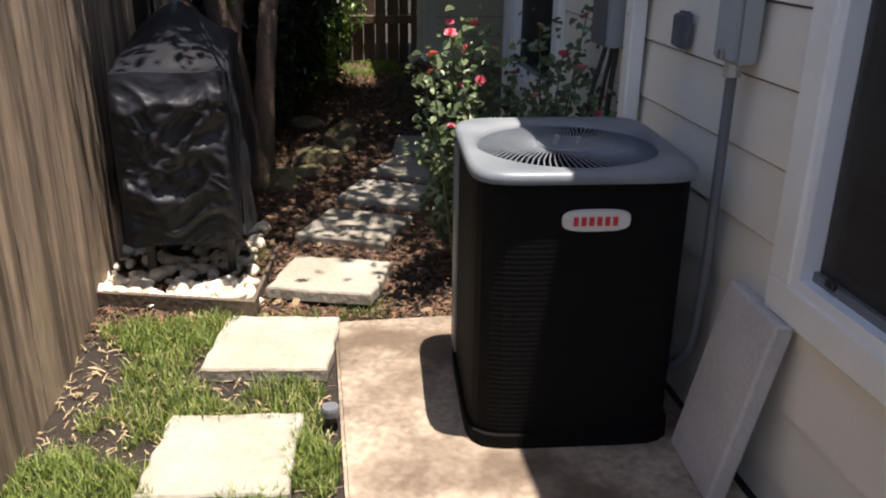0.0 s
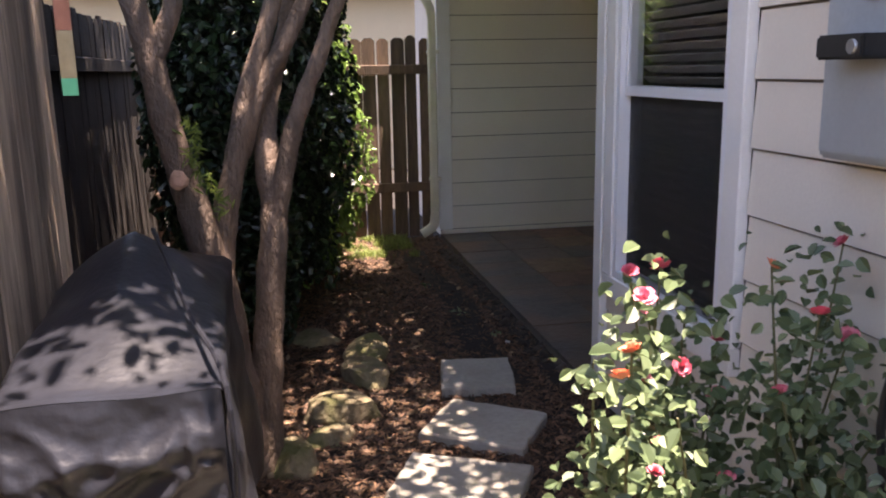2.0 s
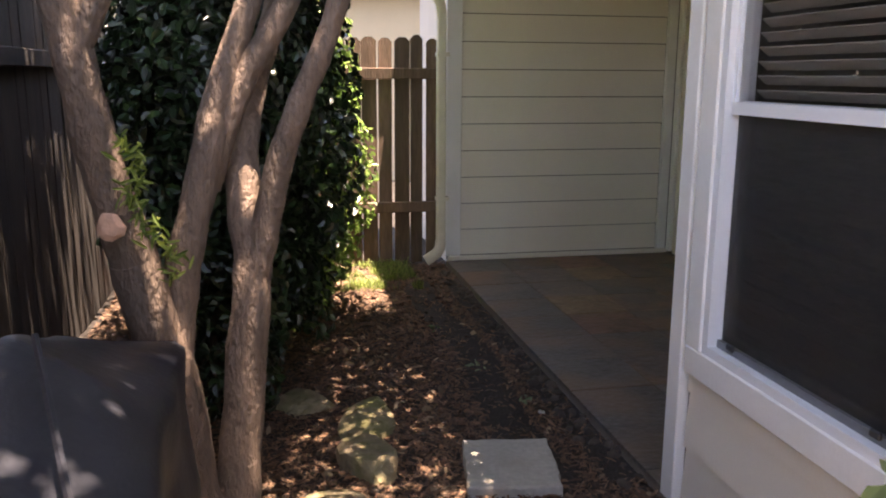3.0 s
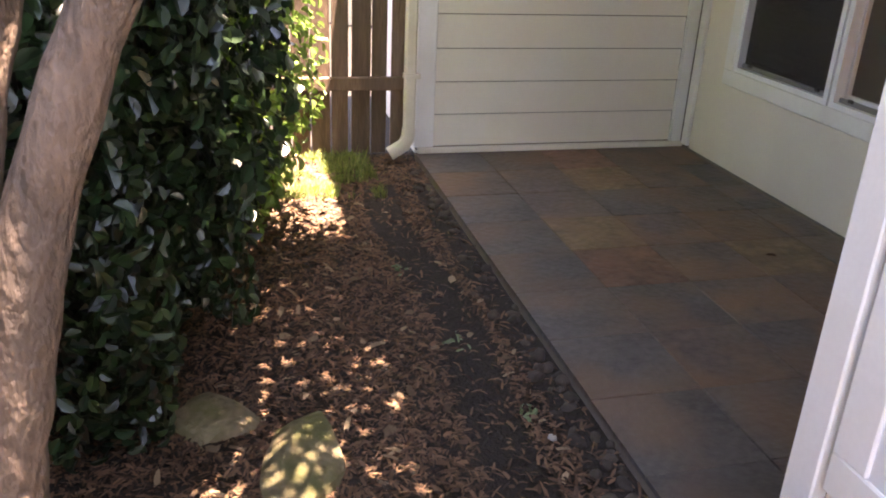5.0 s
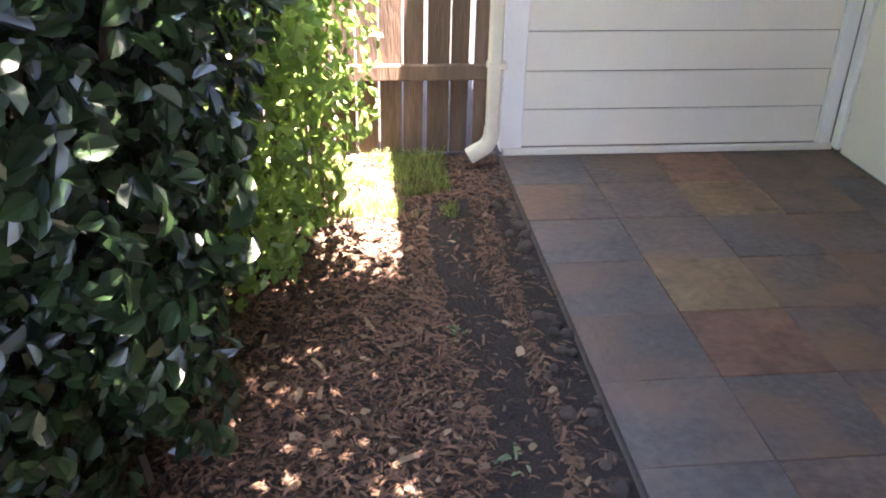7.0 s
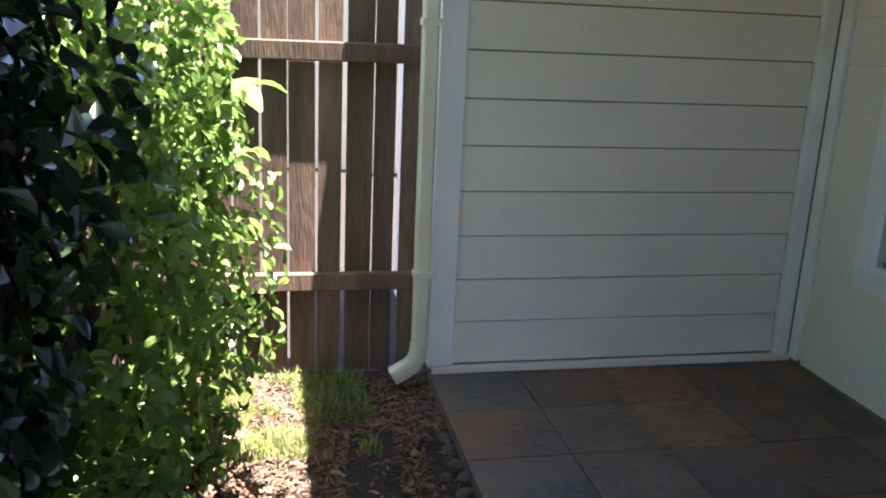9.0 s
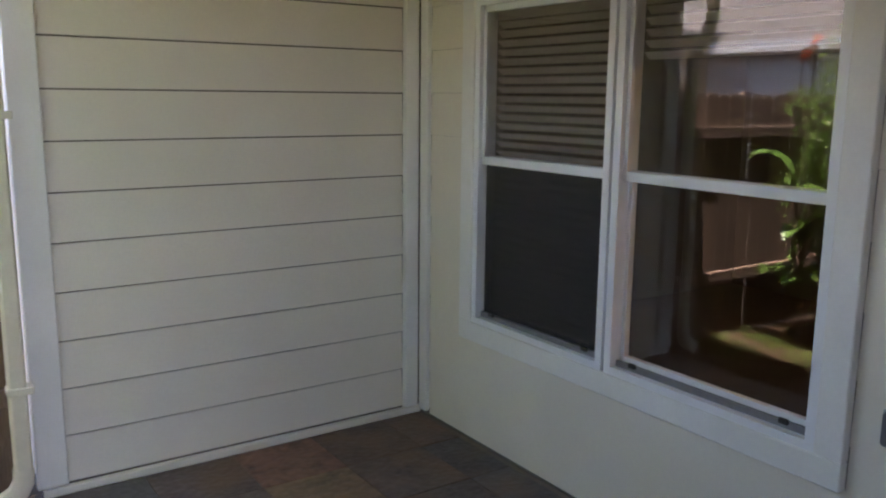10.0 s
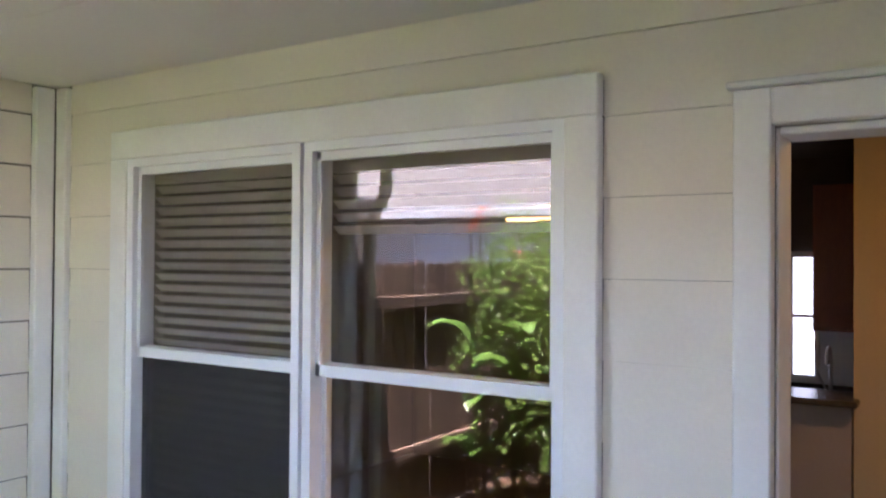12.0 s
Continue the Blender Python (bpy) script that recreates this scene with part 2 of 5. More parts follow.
trim_piece("trim", -0.022, 0.02, 6.065, YP + 0.022, -0.02, 2.55, "white corner board at the patio's near corner")
trim_piece("trim", 0.021, 0.105, YP - 0.02, YP + 0.022, -0.02, ZC, "white corner board on the patio side")
trim_piece("trim", -0.022, 0.10, YF - 0.024, YF + 0.02, 0.04, 2.55, "white corner board beside the downspout")
trim_piece("trim", 1.80, XB - 0.012, YF - 0.02, YF + 0.02, 0.02, ZC - 0.01, "white corner trim in the patio's inner corner")
trim_piece("trim", XB - 0.010, XB + 0.02, 9.91, YF - 0.022, 0.02, ZC - 0.01, "white corner trim on the back wall")
tagged(part("base_strip", box(0.0, XB, YF - 0.03, YF - 0.0, 0.0, 0.036, 0.003), SIDING), "cream base strip under the siding", "trim", kind="structure")
def sash_window(name, label, wall_m, hole, units, screens, blinds, casing=0.095, depth=0.03):
    """Vinyl single-hung window units side by side in a white casing; own frame as the wall's."""
    u0, u1, z0, z1 = hole
    w = tagged(new(name), label, "window", kind="structure")
    w.matrix_world = wall_m
    for a, b, c, d in ((u0 - casing, u1 + casing, z1, z1 + casing + 0.015), (u0 - casing, u1 + casing, z0 - casing, z0),
                       (u0 - casing, u0, z0, z1), (u1, u1 + casing, z0, z1)):
        part("casing", box(a, b, -0.02, 0.02, c, d, 0.004), TRIM, w)
    n = len(units)
    for k, (a, b) in enumerate(units):
        zm = (z0 + z1) / 2 + 0.03
        bm = bmesh.new()
        for q in ((a, a + 0.035, z0, z1), (b - 0.035, b, z0, z1), (a + 0.035, b - 0.035, z1 - 0.03, z1), (a + 0.035, b - 0.035, z0, z0 + 0.03)):
            box(q[0], q[1], -0.09, 0.012, q[2], q[3], bm=bm)
        fr = part("window_frame", bm, VINYL, w)
        # upper sash sits outward, lower sash behind it
        for nm, lo, hi, y in (("upper_sash", zm - 0.02, z1 - 0.03, -0.012), ("lower_sash", z0 + 0.03, zm + 0.02, -0.045)):
            bm = bmesh.new()
            r = 0.028 if nm == "upper_sash" else 0.03
            for q in ((a + 0.035, a + 0.035 + r * 0.6, lo, hi), (b - 0.035 - r * 0.6, b - 0.035, lo, hi),
                      (a + 0.035, b - 0.035, lo, lo + r * 1.35), (a + 0.035, b - 0.035, hi - r, hi)):
                box(q[0], q[1], y - 0.03, y, q[2], q[3], bm=bm)
            sash = part(nm, bm, VINYL, w)
            pane = part("pane", box(a + 0.04, b - 0.04, y - 0.018, y - 0.013, lo + 0.01, hi - 0.01), GLASS, sash)
            pane.visible_shadow = False
        if screens[k] is not None:
            if screens[k]:
                part("insect_screen", box(a + 0.042, b - 0.042, -0.038, -0.034, z0 + 0.034, zm - 0.02), SCREEN, w, "dark mesh insect screen")
            bm = box(a + 0.037, b - 0.037, -0.034, -0.02, z0 + 0.03, z0 + 0.055)
            part("screen_rail", bm, SCREEN_RAIL, w, "grey aluminium screen rail")
            for s in (0.14, 0.86):
                um = a + (b - a) * s
                part("pull_tab", box(um - 0.018, um + 0.018, -0.02, -0.008, z0 + 0.045, z0 + 0.065, 0.003), BLACK, w, "black plastic pull tab")
        if blinds[k]:
            lo, hi = blinds[k]
            bl = part("blind", box(a + 0.04, b - 0.04, -0.125, -0.085, hi - 0.04, hi), BLIND, w, "window blind behind the glass")
            z = hi - 0.06
            while z > lo:
                bm = bmesh.new()
                c = [(a + 0.04, -0.12, z - 0.012), (b - 0.04, -0.12, z - 0.012), (b - 0.04, -0.09, z + 0.012), (a + 0.04, -0.09, z + 0.012)]
                vs = [bm.verts.new(v) for v in c] + [bm.verts.new((v[0], v[1], v[2] - 0.003)) for v in c]
                for q in ((0, 1, 2, 3), (7, 6, 5, 4), (0, 4, 5, 1), (1, 5, 6, 2), (2, 6, 7, 3), (3, 7, 4, 0)):
                    bm.faces.new([vs[i] for i in q])
                part("slat", bm, BLIND, bl)
                z -= 0.042
    return w


SCREEN = bpy.data.materials.new("dark insect mesh")
SCREEN.use_nodes = True
_n, _l = SCREEN.node_tree.nodes, SCREEN.node_tree.links
_n["Principled BSDF"].inputs["Base Color"].default_value = (0.03, 0.028, 0.026, 1)
_n["Principled BSDF"].inputs["Roughness"].default_value = 0.6
_tr = _n.new("ShaderNodeBsdfTransparent")
_mx = _n.new("ShaderNodeMixShader")
_mx.inputs["Fac"].default_value = 0.33
_l.new(_n["Principled BSDF"].outputs[0], _mx.inputs[1])
_l.new(_tr.outputs[0], _mx.inputs[2])
_l.new(_mx.outputs[0], _n["Material Output"].inputs["Surface"])
SCREEN_RAIL = material("grey aluminium", (0.22, 0.22, 0.23), 0.4, 0.1, 8, 60, 0.05, metal=0.5)
BLACK = material("black plastic", (0.02, 0.02, 0.02), 0.4, 0.2, 8, 60, 0.03)
BLIND = material("off-white blind slat", (0.34, 0.29, 0.24), 0.6, 0.08, 6, 60, 0.03)

sash_window("window_1", "white single-hung window with dark screen near the air conditioner", OUTER, WIN0, [(WIN0[0], (WIN0[0] + WIN0[1]) / 2 - 0.02), ((WIN0[0] + WIN0[1]) / 2 + 0.02, WIN0[1])], [1, 1], [(0.66, 2.06)] * 2)
sash_window("window_2", "white single-hung window with lowered blinds behind roses", OUTER, WIN1, [(WIN1[0], WIN1[1])], [1], [(0.64, 2.06)])
mid = 8.605
sash_window("window_3", "white double window with dark lower screens facing the patio", BACK, WIN2, [(WIN2[0], mid - 0.008), (mid + 0.008, WIN2[1])], [0, 1], [(1.86, 2.09), (0.70, 2.09)])

# rooms behind the openings
def room(name, x0, x1, y0, y1, z0, z1, mat, label):
    """A closed room shell with 5 inner faces of real thickness, open towards the house wall."""
    bm = bmesh.new()
    t = 0.05
    box(x0, x1, y0 - t, y0, z0, z1, bm=bm)
    box(x0, x1, y1, y1 + t, z0, z1, bm=bm)
    box(x1, x1 + t, y0 - t, y1 + t, z0, z1, bm=bm)
    box(x0, x1 + t, y0 - t, y1 + t, z1, z1 + t, bm=bm)
    box(x0, x1 + t, y0 - t, y1 + t, z0 - t, z0, bm=bm)
    return tagged(part(name, bm, mat), label, "wall", kind="structure")


# Beige wall colour darkened so that the room looks dim from outside.
ROOMWALL = material("beige room paint darkened for dimness", (0.085, 0.062, 0.046), 0.8, 0.06, 3, 60, 0.04)
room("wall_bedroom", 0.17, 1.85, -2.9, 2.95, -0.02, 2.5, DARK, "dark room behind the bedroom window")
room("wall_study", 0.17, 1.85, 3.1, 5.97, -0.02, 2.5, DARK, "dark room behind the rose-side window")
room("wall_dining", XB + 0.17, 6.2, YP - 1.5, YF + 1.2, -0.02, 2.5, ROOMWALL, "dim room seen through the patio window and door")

# patio ceiling, header, eaves and roof
bm = bmesh.new()
for x0, x1 in ((0.0, 1.25), (1.2525, XB + 0.02)):
    box(x0, x1, YP - 0.3, 7.54, ZC, ZC + 0.03, bm=bm)
    box(x0, x1, 7.543, YF + 0.1, ZC, ZC + 0.03, bm=bm)
tagged(part("ceiling", bm, CEIL), "pale painted board ceiling over the patio", "ceiling", kind="structure")
trim_piece("trim", -0.02, 0.08, YP + 0.03, YF - 0.03, 2.3, ZC - 0.002, "white header beam over the patio opening")
bm = bmesh.new()
box(-0.25, -0.03, -4.0, 11.5, 2.56, 2.6, bm=bm)
tagged(part("soffit", bm, TRIM), "white soffit under the eaves", "soffit", kind="structure")
ROOF = material("grey asphalt shingle", (0.10, 0.092, 0.088), 0.95, 0.35, 12, 80, 0.5)
bm = bmesh.new()
vs = [bm.verts.new(v) for y in (-4.0, 11.5) for v in ((-0.27, y, 2.60), (5.0, y, 4.6), (10.3, y, 2.6), (10.3, y, 2.66), (5.0, y, 4.72), (-0.27, y, 2.72))]
for q in ((0, 1, 2, 3, 4, 5), (11, 10, 9, 8, 7, 6), (0, 6, 7, 1), (1, 7, 8, 2), (2, 8, 9, 3), (3, 9, 10, 4), (4, 10, 11, 5), (5, 11, 6, 0)):
    bm.faces.new([vs[i] for i in q])
bmesh.ops.recalc_face_normals(bm, faces=bm.faces[:])
tagged(part("roof", bm, ROOF), "grey shingle roof over the house", "roof", kind="structure")
# walls that close the house away from the path
bm = bmesh.new()
box(9.9, 10.1, -4.0, 11.4, -0.1, 2.7, bm=bm)
box(0.02, 9.9, 11.3, 11.4, -0.1, 2.6, bm=bm)
box(0.02, 9.9, -4.0, -3.9, -0.1, 2.6, bm=bm)
box(0.02, 0.14, 10.17, 11.3, -0.1, 2.6, bm=bm)
tagged(part("wall_rest", bm, SIDING), "plain cream house walls out of sight", "wall", kind="structure")

# patio slab and slate tiles
tagged(part("patio_slab", box(-0.012, XB + 0.02, YP - 0.0, YF + 0.02, -0.16, -0.012), GROUT), "grey mortar bed under the slate patio", "floor", kind="structure")
# ---- ground ----
def ground_z(x, y):
    s = min(max((y - 3.6) / 1.0, 0), 1)
    return -0.12 + 0.07 * s * s * (3 - 2 * s)


bm = bmesh.new()
xs = [-400, -60, -12, -6, -4] + [-3 + 0.1 * i for i in range(31)] + [0.5, 2, 6, 12, 60, 400]
ys = [-400, -60, -12, -4, -1] + [0.2 * i for i in range(0, 56)] + [12, 14, 20, 60, 400]
grid = [[bm.verts.new((x, y, ground_z(x, y) + (0.012 * noise.noise((x * 3, y * 3, 0)) if -3.1 < x < 0.01 else 0) - (0.06 if x > 0.2 else 0))) for y in ys] for x in xs]
for i in range(len(xs) - 1):
    for j in range(len(ys) - 1):
        bm.faces.new((grid[i][j], grid[i + 1][j], grid[i + 1][j + 1], grid[i][j + 1]))
ground = tagged(part("ground", bm, SOIL), "dark bare soil between fence and house", "ground", kind="structure")
smooth(ground, 80)


# ---- fences ----
def picket(x0, x1, thick, height, m, parent, mat, dog=True):
    bm = bmesh.new()
    c = 0.03 if dog else 0.0
    prof = [(x0, 0), (x1, 0), (x1, height - c), (x1 - c, height), (x0 + c, height), (x0, height - c)] if dog else [(x0, 0), (x1, 0), (x1, height), (x0, height)]
    a = [bm.verts.new((u, 0, z)) for u, z in prof]
    b = [bm.verts.new((u, thick, z)) for u, z in prof]
    bm.faces.new(a)
    bm.faces.new(b[::-1])
    for i in range(len(prof)):
        bm.faces.new((a[i], a[i - 1], b[i - 1], b[i]))
    bmesh.ops.recalc_face_normals(bm, faces=bm.faces[:])
    ob = part("picket", bm, mat, parent)
    ob.matrix_local = m
    return ob


def fence_run(name, label, origin, turn, length, height, mat, rails, rail_side, gap=0.006, dog=True, width=0.14):
    """Vertical boards on rails; runs along the local x from origin, boards 18 mm thick towards local +y."""
    f = tagged(new(name), label, "fence", kind="structure")
    f.matrix_world = pose(*origin, 0, 0, turn)
    rnd = random.Random(len(label))
    x = 0.0
    while x < length - 0.02:
        w = min(width + rnd.uniform(-0.004, 0.004), length - x)
        picket(0, w - gap * rnd.uniform(0.4, 1.8), 0.018, height + rnd.uniform(-0.02, 0.015), pose(x, rnd.uniform(-0.003, 0.003), 0, 0, rnd.uniform(-0.25, 0.25), 0), f, mat, dog)
        x += w
    for z in rails:
        y0, y1 = (0.024, 0.062) if rail_side > 0 else (-0.044, -0.006)
        part("rail", box(0, length, y0, y1, z, z + 0.085, 0.006), mat, f)
    return f


fence_run("fence_near", "grey weathered board fence along the path", (-2.11, 5.55, -0.12), -90, 8.3, 1.95, FENCE, [0.3, 1.0, 1.6], -1)
fence_run("fence_side", "dark shaded board fence behind the tree", (-2.5, 5.0, -0.06), 90, 5.2, 1.90, FENCE_SHADED, [1.55], -1)
fence_run("fence_far", "brown dog-eared board fence beside the downspout", (-3.4, 10.16, -0.04), 0, 3.37, 1.80, FENCE_FAR, [0.42, 1.47], -1, gap=0.017, width=0.125)

# ---- things beside the house ----
AC_GREY = material("pale grey painted steel", (0.13, 0.15, 0.175), 0.45, 0.1, 6, 90, 0.03, second=(0.27, 0.28, 0.29), second_amount=0.4)
AC_BLACK = material("black louvred steel", (0.0045, 0.0045, 0.005), 0.75, 0.2, 6, 60, 0.05, spec=0.12)
STEEL = material("galvanised steel", (0.45, 0.45, 0.45), 0.35, 0.1, 10, 60, 0.03, metal=0.8)
BOX_GREY = material("grey painted metal box", (0.34, 0.375, 0.385), 0.5, 0.08, 5, 80, 0.04, second=(0.28, 0.3, 0.3), second_amount=0.5)
RED = material("red badge print", (0.55, 0.03, 0.03), 0.4, 0.05, 5, 50, 0)
PVC = material("cream pvc and painted gutter", (0.68, 0.63, 0.52), 0.5, 0.06, 5, 60, 0.03, second=(0.5, 0.44, 0.34), second_amount=0.4)


def loop_mesh(loops, close_top=False, close_bottom=False):
    bm = bmesh.new()
    rows = [[bm.verts.new(v) for v in loop] for loop in loops]
    n = len(rows[0])
    for a, b in zip(rows, rows[1:]):
        for k in range(n):
            bm.faces.new((a[k], a[(k + 1) % n], b[(k + 1) % n], b[k]))
    if close_bottom:
        bm.faces.new(rows[0][::-1])
    if close_top:
        bm.faces.new(rows[-1])
    bmesh.ops.recalc_face_normals(bm, faces=bm.faces[:])
    return bm


def squircle(hx, hy, z, power=7, n=72):
    out = []
    for k in range(n):
        a = 2 * math.pi * k / n
        c, s = math.cos(a), math.sin(a)
        r = (abs(c / hx) ** power + abs(s / hy) ** power) ** (-1 / power)
        out.append((r * c, r * s, z))
    return out


def circle(r, z, n=72):
    return [(r * math.cos(2 * math.pi * k / n), r * math.sin(2 * math.pi * k / n), z) for k in range(n)]


def disc(r, z0, z1, n=24, taper=0.9):
    return loop_mesh([circle(r, z0, n), circle(r, z1 - (z1 - z0) * 0.3, n), circle(r * taper, z1, n)], True, True)


def air_conditioner(m):
    ac = thing("air_conditioner", "black louvred outdoor air conditioner with grey top", "air conditioner", m)
    hx, hy, H = 0.322, 0.344, 0.868
    part("base_pan", loop_mesh([squircle(hx, hy, 0), squircle(hx, hy, 0.045)], True, True), AC_BLACK, ac)
    loops = []
    z, out = 0.045, True
    while z < H - 0.026:
        s = 0.965 if out else 0.9635
        loops.append(squircle(hx * s, hy * s, z))
        z += 0.004 if out else 0.012
        out = not out
    part("louvred_body", loop_mesh(loops), AC_BLACK, ac)
    smooth(part("lid", loop_mesh([squircle(hx * 0.98, hy * 0.98, H - 0.034), squircle(hx * 1.005, hy * 1.005, H - 0.033), squircle(hx * 1.01, hy * 1.01, H - 0.022),
                                  squircle(hx, hy, H - 0.008), squircle(hx * 0.96, hy * 0.96, H), circle(0.285, H - 0.004), circle(0.272, H - 0.02), circle(0.268, H - 0.09)]), AC_GREY, ac, "pale grey rounded steel lid"), 50)
    part("fan_well", loop_mesh([circle(0.267, H - 0.24), circle(0.267, H - 0.02)], False, True), AC_BLACK, ac)
    wire_points = [(0.085, 0, H - 0.012), (0.15, 0.012, H - 0.006), (0.21, 0.034, H - 0.008), (0.272, 0.068, H - 0.02)]
    wire = part("guard_wire", tube(wire_points, 0.0026, 5), AC_GREY, ac)
    for k in range(1, 84):
        w = new("guard_wire", wire.data)
        w.parent = ac
        w.matrix_local = pose(0, 0, 0, 0, 0, k * 360 / 84)
    hub = part("hub_plate", disc(0.092, H - 0.018, H - 0.004, 40, 0.93), AC_GREY, ac, "grey round hub plate")
    for k in range(4):
        b = part("bolt", disc(0.009, H - 0.004, H + 0.008, 6), STEEL, hub)
        b.matrix_local = pose(0.045 * math.cos(k * math.pi / 2 + 0.5), 0.045 * math.sin(k * math.pi / 2 + 0.5), 0)
    for k, (a, r) in enumerate(((20, 0.15), (140, 0.15), (260, 0.15))):
        bm = bmesh.new()
        vs = [bm.verts.new(v) for v in ((0.05, -0.04, 0), (0.24, -0.09, 0.03), (0.25, 0.08, -0.03), (0.05, 0.03, -0.01))]
        bm.faces.new(vs)
        bmesh.ops.solidify(bm, geom=bm.faces[:], thickness=0.003)
        f = part("fan_blade", bm, AC_BLACK, ac)
        f.matrix_local = pose(0, 0, H - 0.14, 0, 0, a)
    part("corner_panel", box(-hx * 0.985, -hx * 0.93, hy * 0.52, hy * 0.86, 0.05, H - 0.066, 0.004), AC_GREY, ac, "pale grey corner panel")
    # oval badge with red bars for its lettering
    bm = loop_mesh([[(0.098 * math.copysign(abs(math.cos(a)) ** 0.6, math.cos(a)), 0, 0.034 * math.copysign(abs(math.sin(a)) ** 0.6, math.sin(a))) for a in [2 * math.pi * k / 40 for k in range(40)]],
                    [(0.092 * math.copysign(abs(math.cos(a)) ** 0.6, math.cos(a)), -0.012, 0.029 * math.copysign(abs(math.sin(a)) ** 0.6, math.sin(a))) for a in [2 * math.pi * k / 40 for k in range(40)]]], True, True)
    badge = part("badge", bm, BADGE, ac, "silver oval badge with red print")
    badge.matrix_local = pose(0.02, -hy * 0.955, H - 0.14)
    for k in range(6):
        q = part("red_bar", box(-0.066 + k * 0.022, -0.052 + k * 0.022, -0.014, -0.011, -0.013, 0.013), RED, badge)
    return ac


BADGE = material("silver badge", (0.62, 0.60, 0.58), 0.35, 0.04, 6, 60, 0)
air_conditioner(pose(-0.43, 3.365, -0.085, 0, 0, -4))

# concrete pad
bm = box(-1.15, -0.03, 1.6, 3.98, -0.16, -0.085)
bmesh.ops.bevel(bm, geom=[e for e in bm.edges if all(v.co.z > -0.1 for v in e.verts)], offset=0.012, segments=2, affect='EDGES')
tagged(part("concrete_pad", bm, CONCRETE), "stained concrete pad under the air conditioner", "pavement", kind="structure")

# loose slab leaning on the wall
LEAN = material("pale weathered slab", (0.50, 0.47, 0.45), 0.9, 0.15, 6, 60, 0.3, second=(0.33, 0.3, 0.28), second_amount=0.5)
ob = tagged(part("leaning_slab", box(0, 0.055, -0.15, 0.15, 0, 0.56, 0.008), LEAN), "pale concrete slab leaning against the house wall", "slab")
ob.matrix_world = pose(-0.16, 2.86, -0.086, 0, 12, -4)


def round_box(x0, x1, y0, y1, z0, z1, b=0.008):
    return box(x0, x1, y0, y1, z0, z1, b, segments=2)


# disconnect box with its conduit
dis = thing("disconnect_box", "grey electrical disconnect box on the siding", "electrical box", pose(0, 3.13, 1.155) @ Matrix.Diagonal((0.9, 0.78, 0.95, 1)))
part("body", round_box(-0.075, -0.004, -0.072, 0.072, -0.11, 0.10), BOX_GREY, dis)
part("cover", round_box(-0.088, -0.073, -0.078, 0.078, -0.105, 0.112), BOX_GREY, dis)
part("hinge_lip", box(-0.094, 0.0, -0.08, 0.08, 0.112, 0.12, 0.003), BOX_GREY, dis)
part("hasp", box(-0.1, -0.087, -0.015, 0.015, -0.10, -0.07, 0.003), STEEL, dis)
smooth(part("conduit", tube(curve_points([(-0.05, 0, -0.11), (-0.05, -0.002, -0.3), (-0.055, -0.012, -0.55), (-0.06, -0.02, -0.85), (-0.075, 0.0, -1.05), (-0.13, 0.10, -1.15), (-0.2, 0.2, -1.17)], 5), 0.0175, 12), CONDUIT := material("grey flexible conduit", (0.115, 0.12, 0.135), 0.5, 0.1, 8, 60, 0.05), dis, "grey flexible conduit"))
part("fitting", tube([(-0.05, 0, -0.10), (-0.05, 0, -0.15)], 0.029, 8), STEEL, dis)

# covered outlet
out = thing("outlet", "grey weatherproof outlet cover on the siding", "outlet", pose(0, 3.53, 1.09))
part("cover_box", round_box(-0.035, -0.004, -0.036, 0.036, -0.058, 0.058), CONDUIT, out)
part("flip_lid", round_box(-0.047, -0.034, -0.03, 0.03, -0.05, 0.05, 0.005), CONDUIT, out)
out = thing("outlet", "grey weatherproof outlet cover beside the patio window", "outlet", pose(XB, 7.44, 0.78))
part("cover_box", round_box(-0.03, -0.004, -0.036, 0.036, -0.058, 0.058), BOX_GREY, out)
part("flip_lid", round_box(-0.042, -0.029, -0.03, 0.03, -0.05, 0.05, 0.005), CONDUIT, out)

# meter and its boxes
METER = material("clear grey meter cover", (0.42, 0.42, 0.42), 0.25, 0.08, 8, 60, 0.02)
met = thing("electric_meter", "grey meter box with round white electric meter", "meter", pose(0, 3.9, 1.45))
part("meter_box", round_box(-0.15, -0.004, -0.13, 0.17, -0.19, 0.2), BOX_GREY, met)
part("box_lid", round_box(-0.16, -0.149, -0.12, 0.165, -0.175, 0.185, 0.005), BOX_GREY, met)
ring = part("meter_ring", loop_mesh([circle(0.088, 0, 40), circle(0.092, 0.02, 40), circle(0.085, 0.035, 40)], True, True), STEEL, met)
ring.matrix_local = pose(-0.158, 0.085, -0.03, 0, -90, 0)
dial = part("meter_housing", loop_mesh([circle(0.064, 0.03, 40), circle(0.064, 0.095, 40), circle(0.058, 0.112, 40), circle(0.042, 0.117, 40)], True, True), METER, met, "pale grey round meter housing")
smooth(dial, 40)
dial.matrix_local = pose(-0.158, 0.085, -0.03, 0, -90, 0)
for s in (-0.03, 0.025):
    q = part("meter_window", box(-0.012, 0.012, -0.014, 0.014, 0.116, 0.121, 0.003), BLACK, dial)
    q.matrix_local = pose(s, 0.0, 0)
part("label", box(-0.163, -0.159, -0.10, -0.055, 0.10, 0.16), VINYL, met, "white paper label")
part("seal_tag", box(-0.13, -0.115, -0.08, -0.03, -0.21, -0.185, 0.003), BLUE := material("blue plastic", (0.02, 0.04, 0.22), 0.4, 0.1, 6, 60, 0), met, "blue plastic tag")
cab = thing("breaker_panel", "flat grey breaker panel beside the meter", "electrical box", pose(0, 4.315, 1.46))
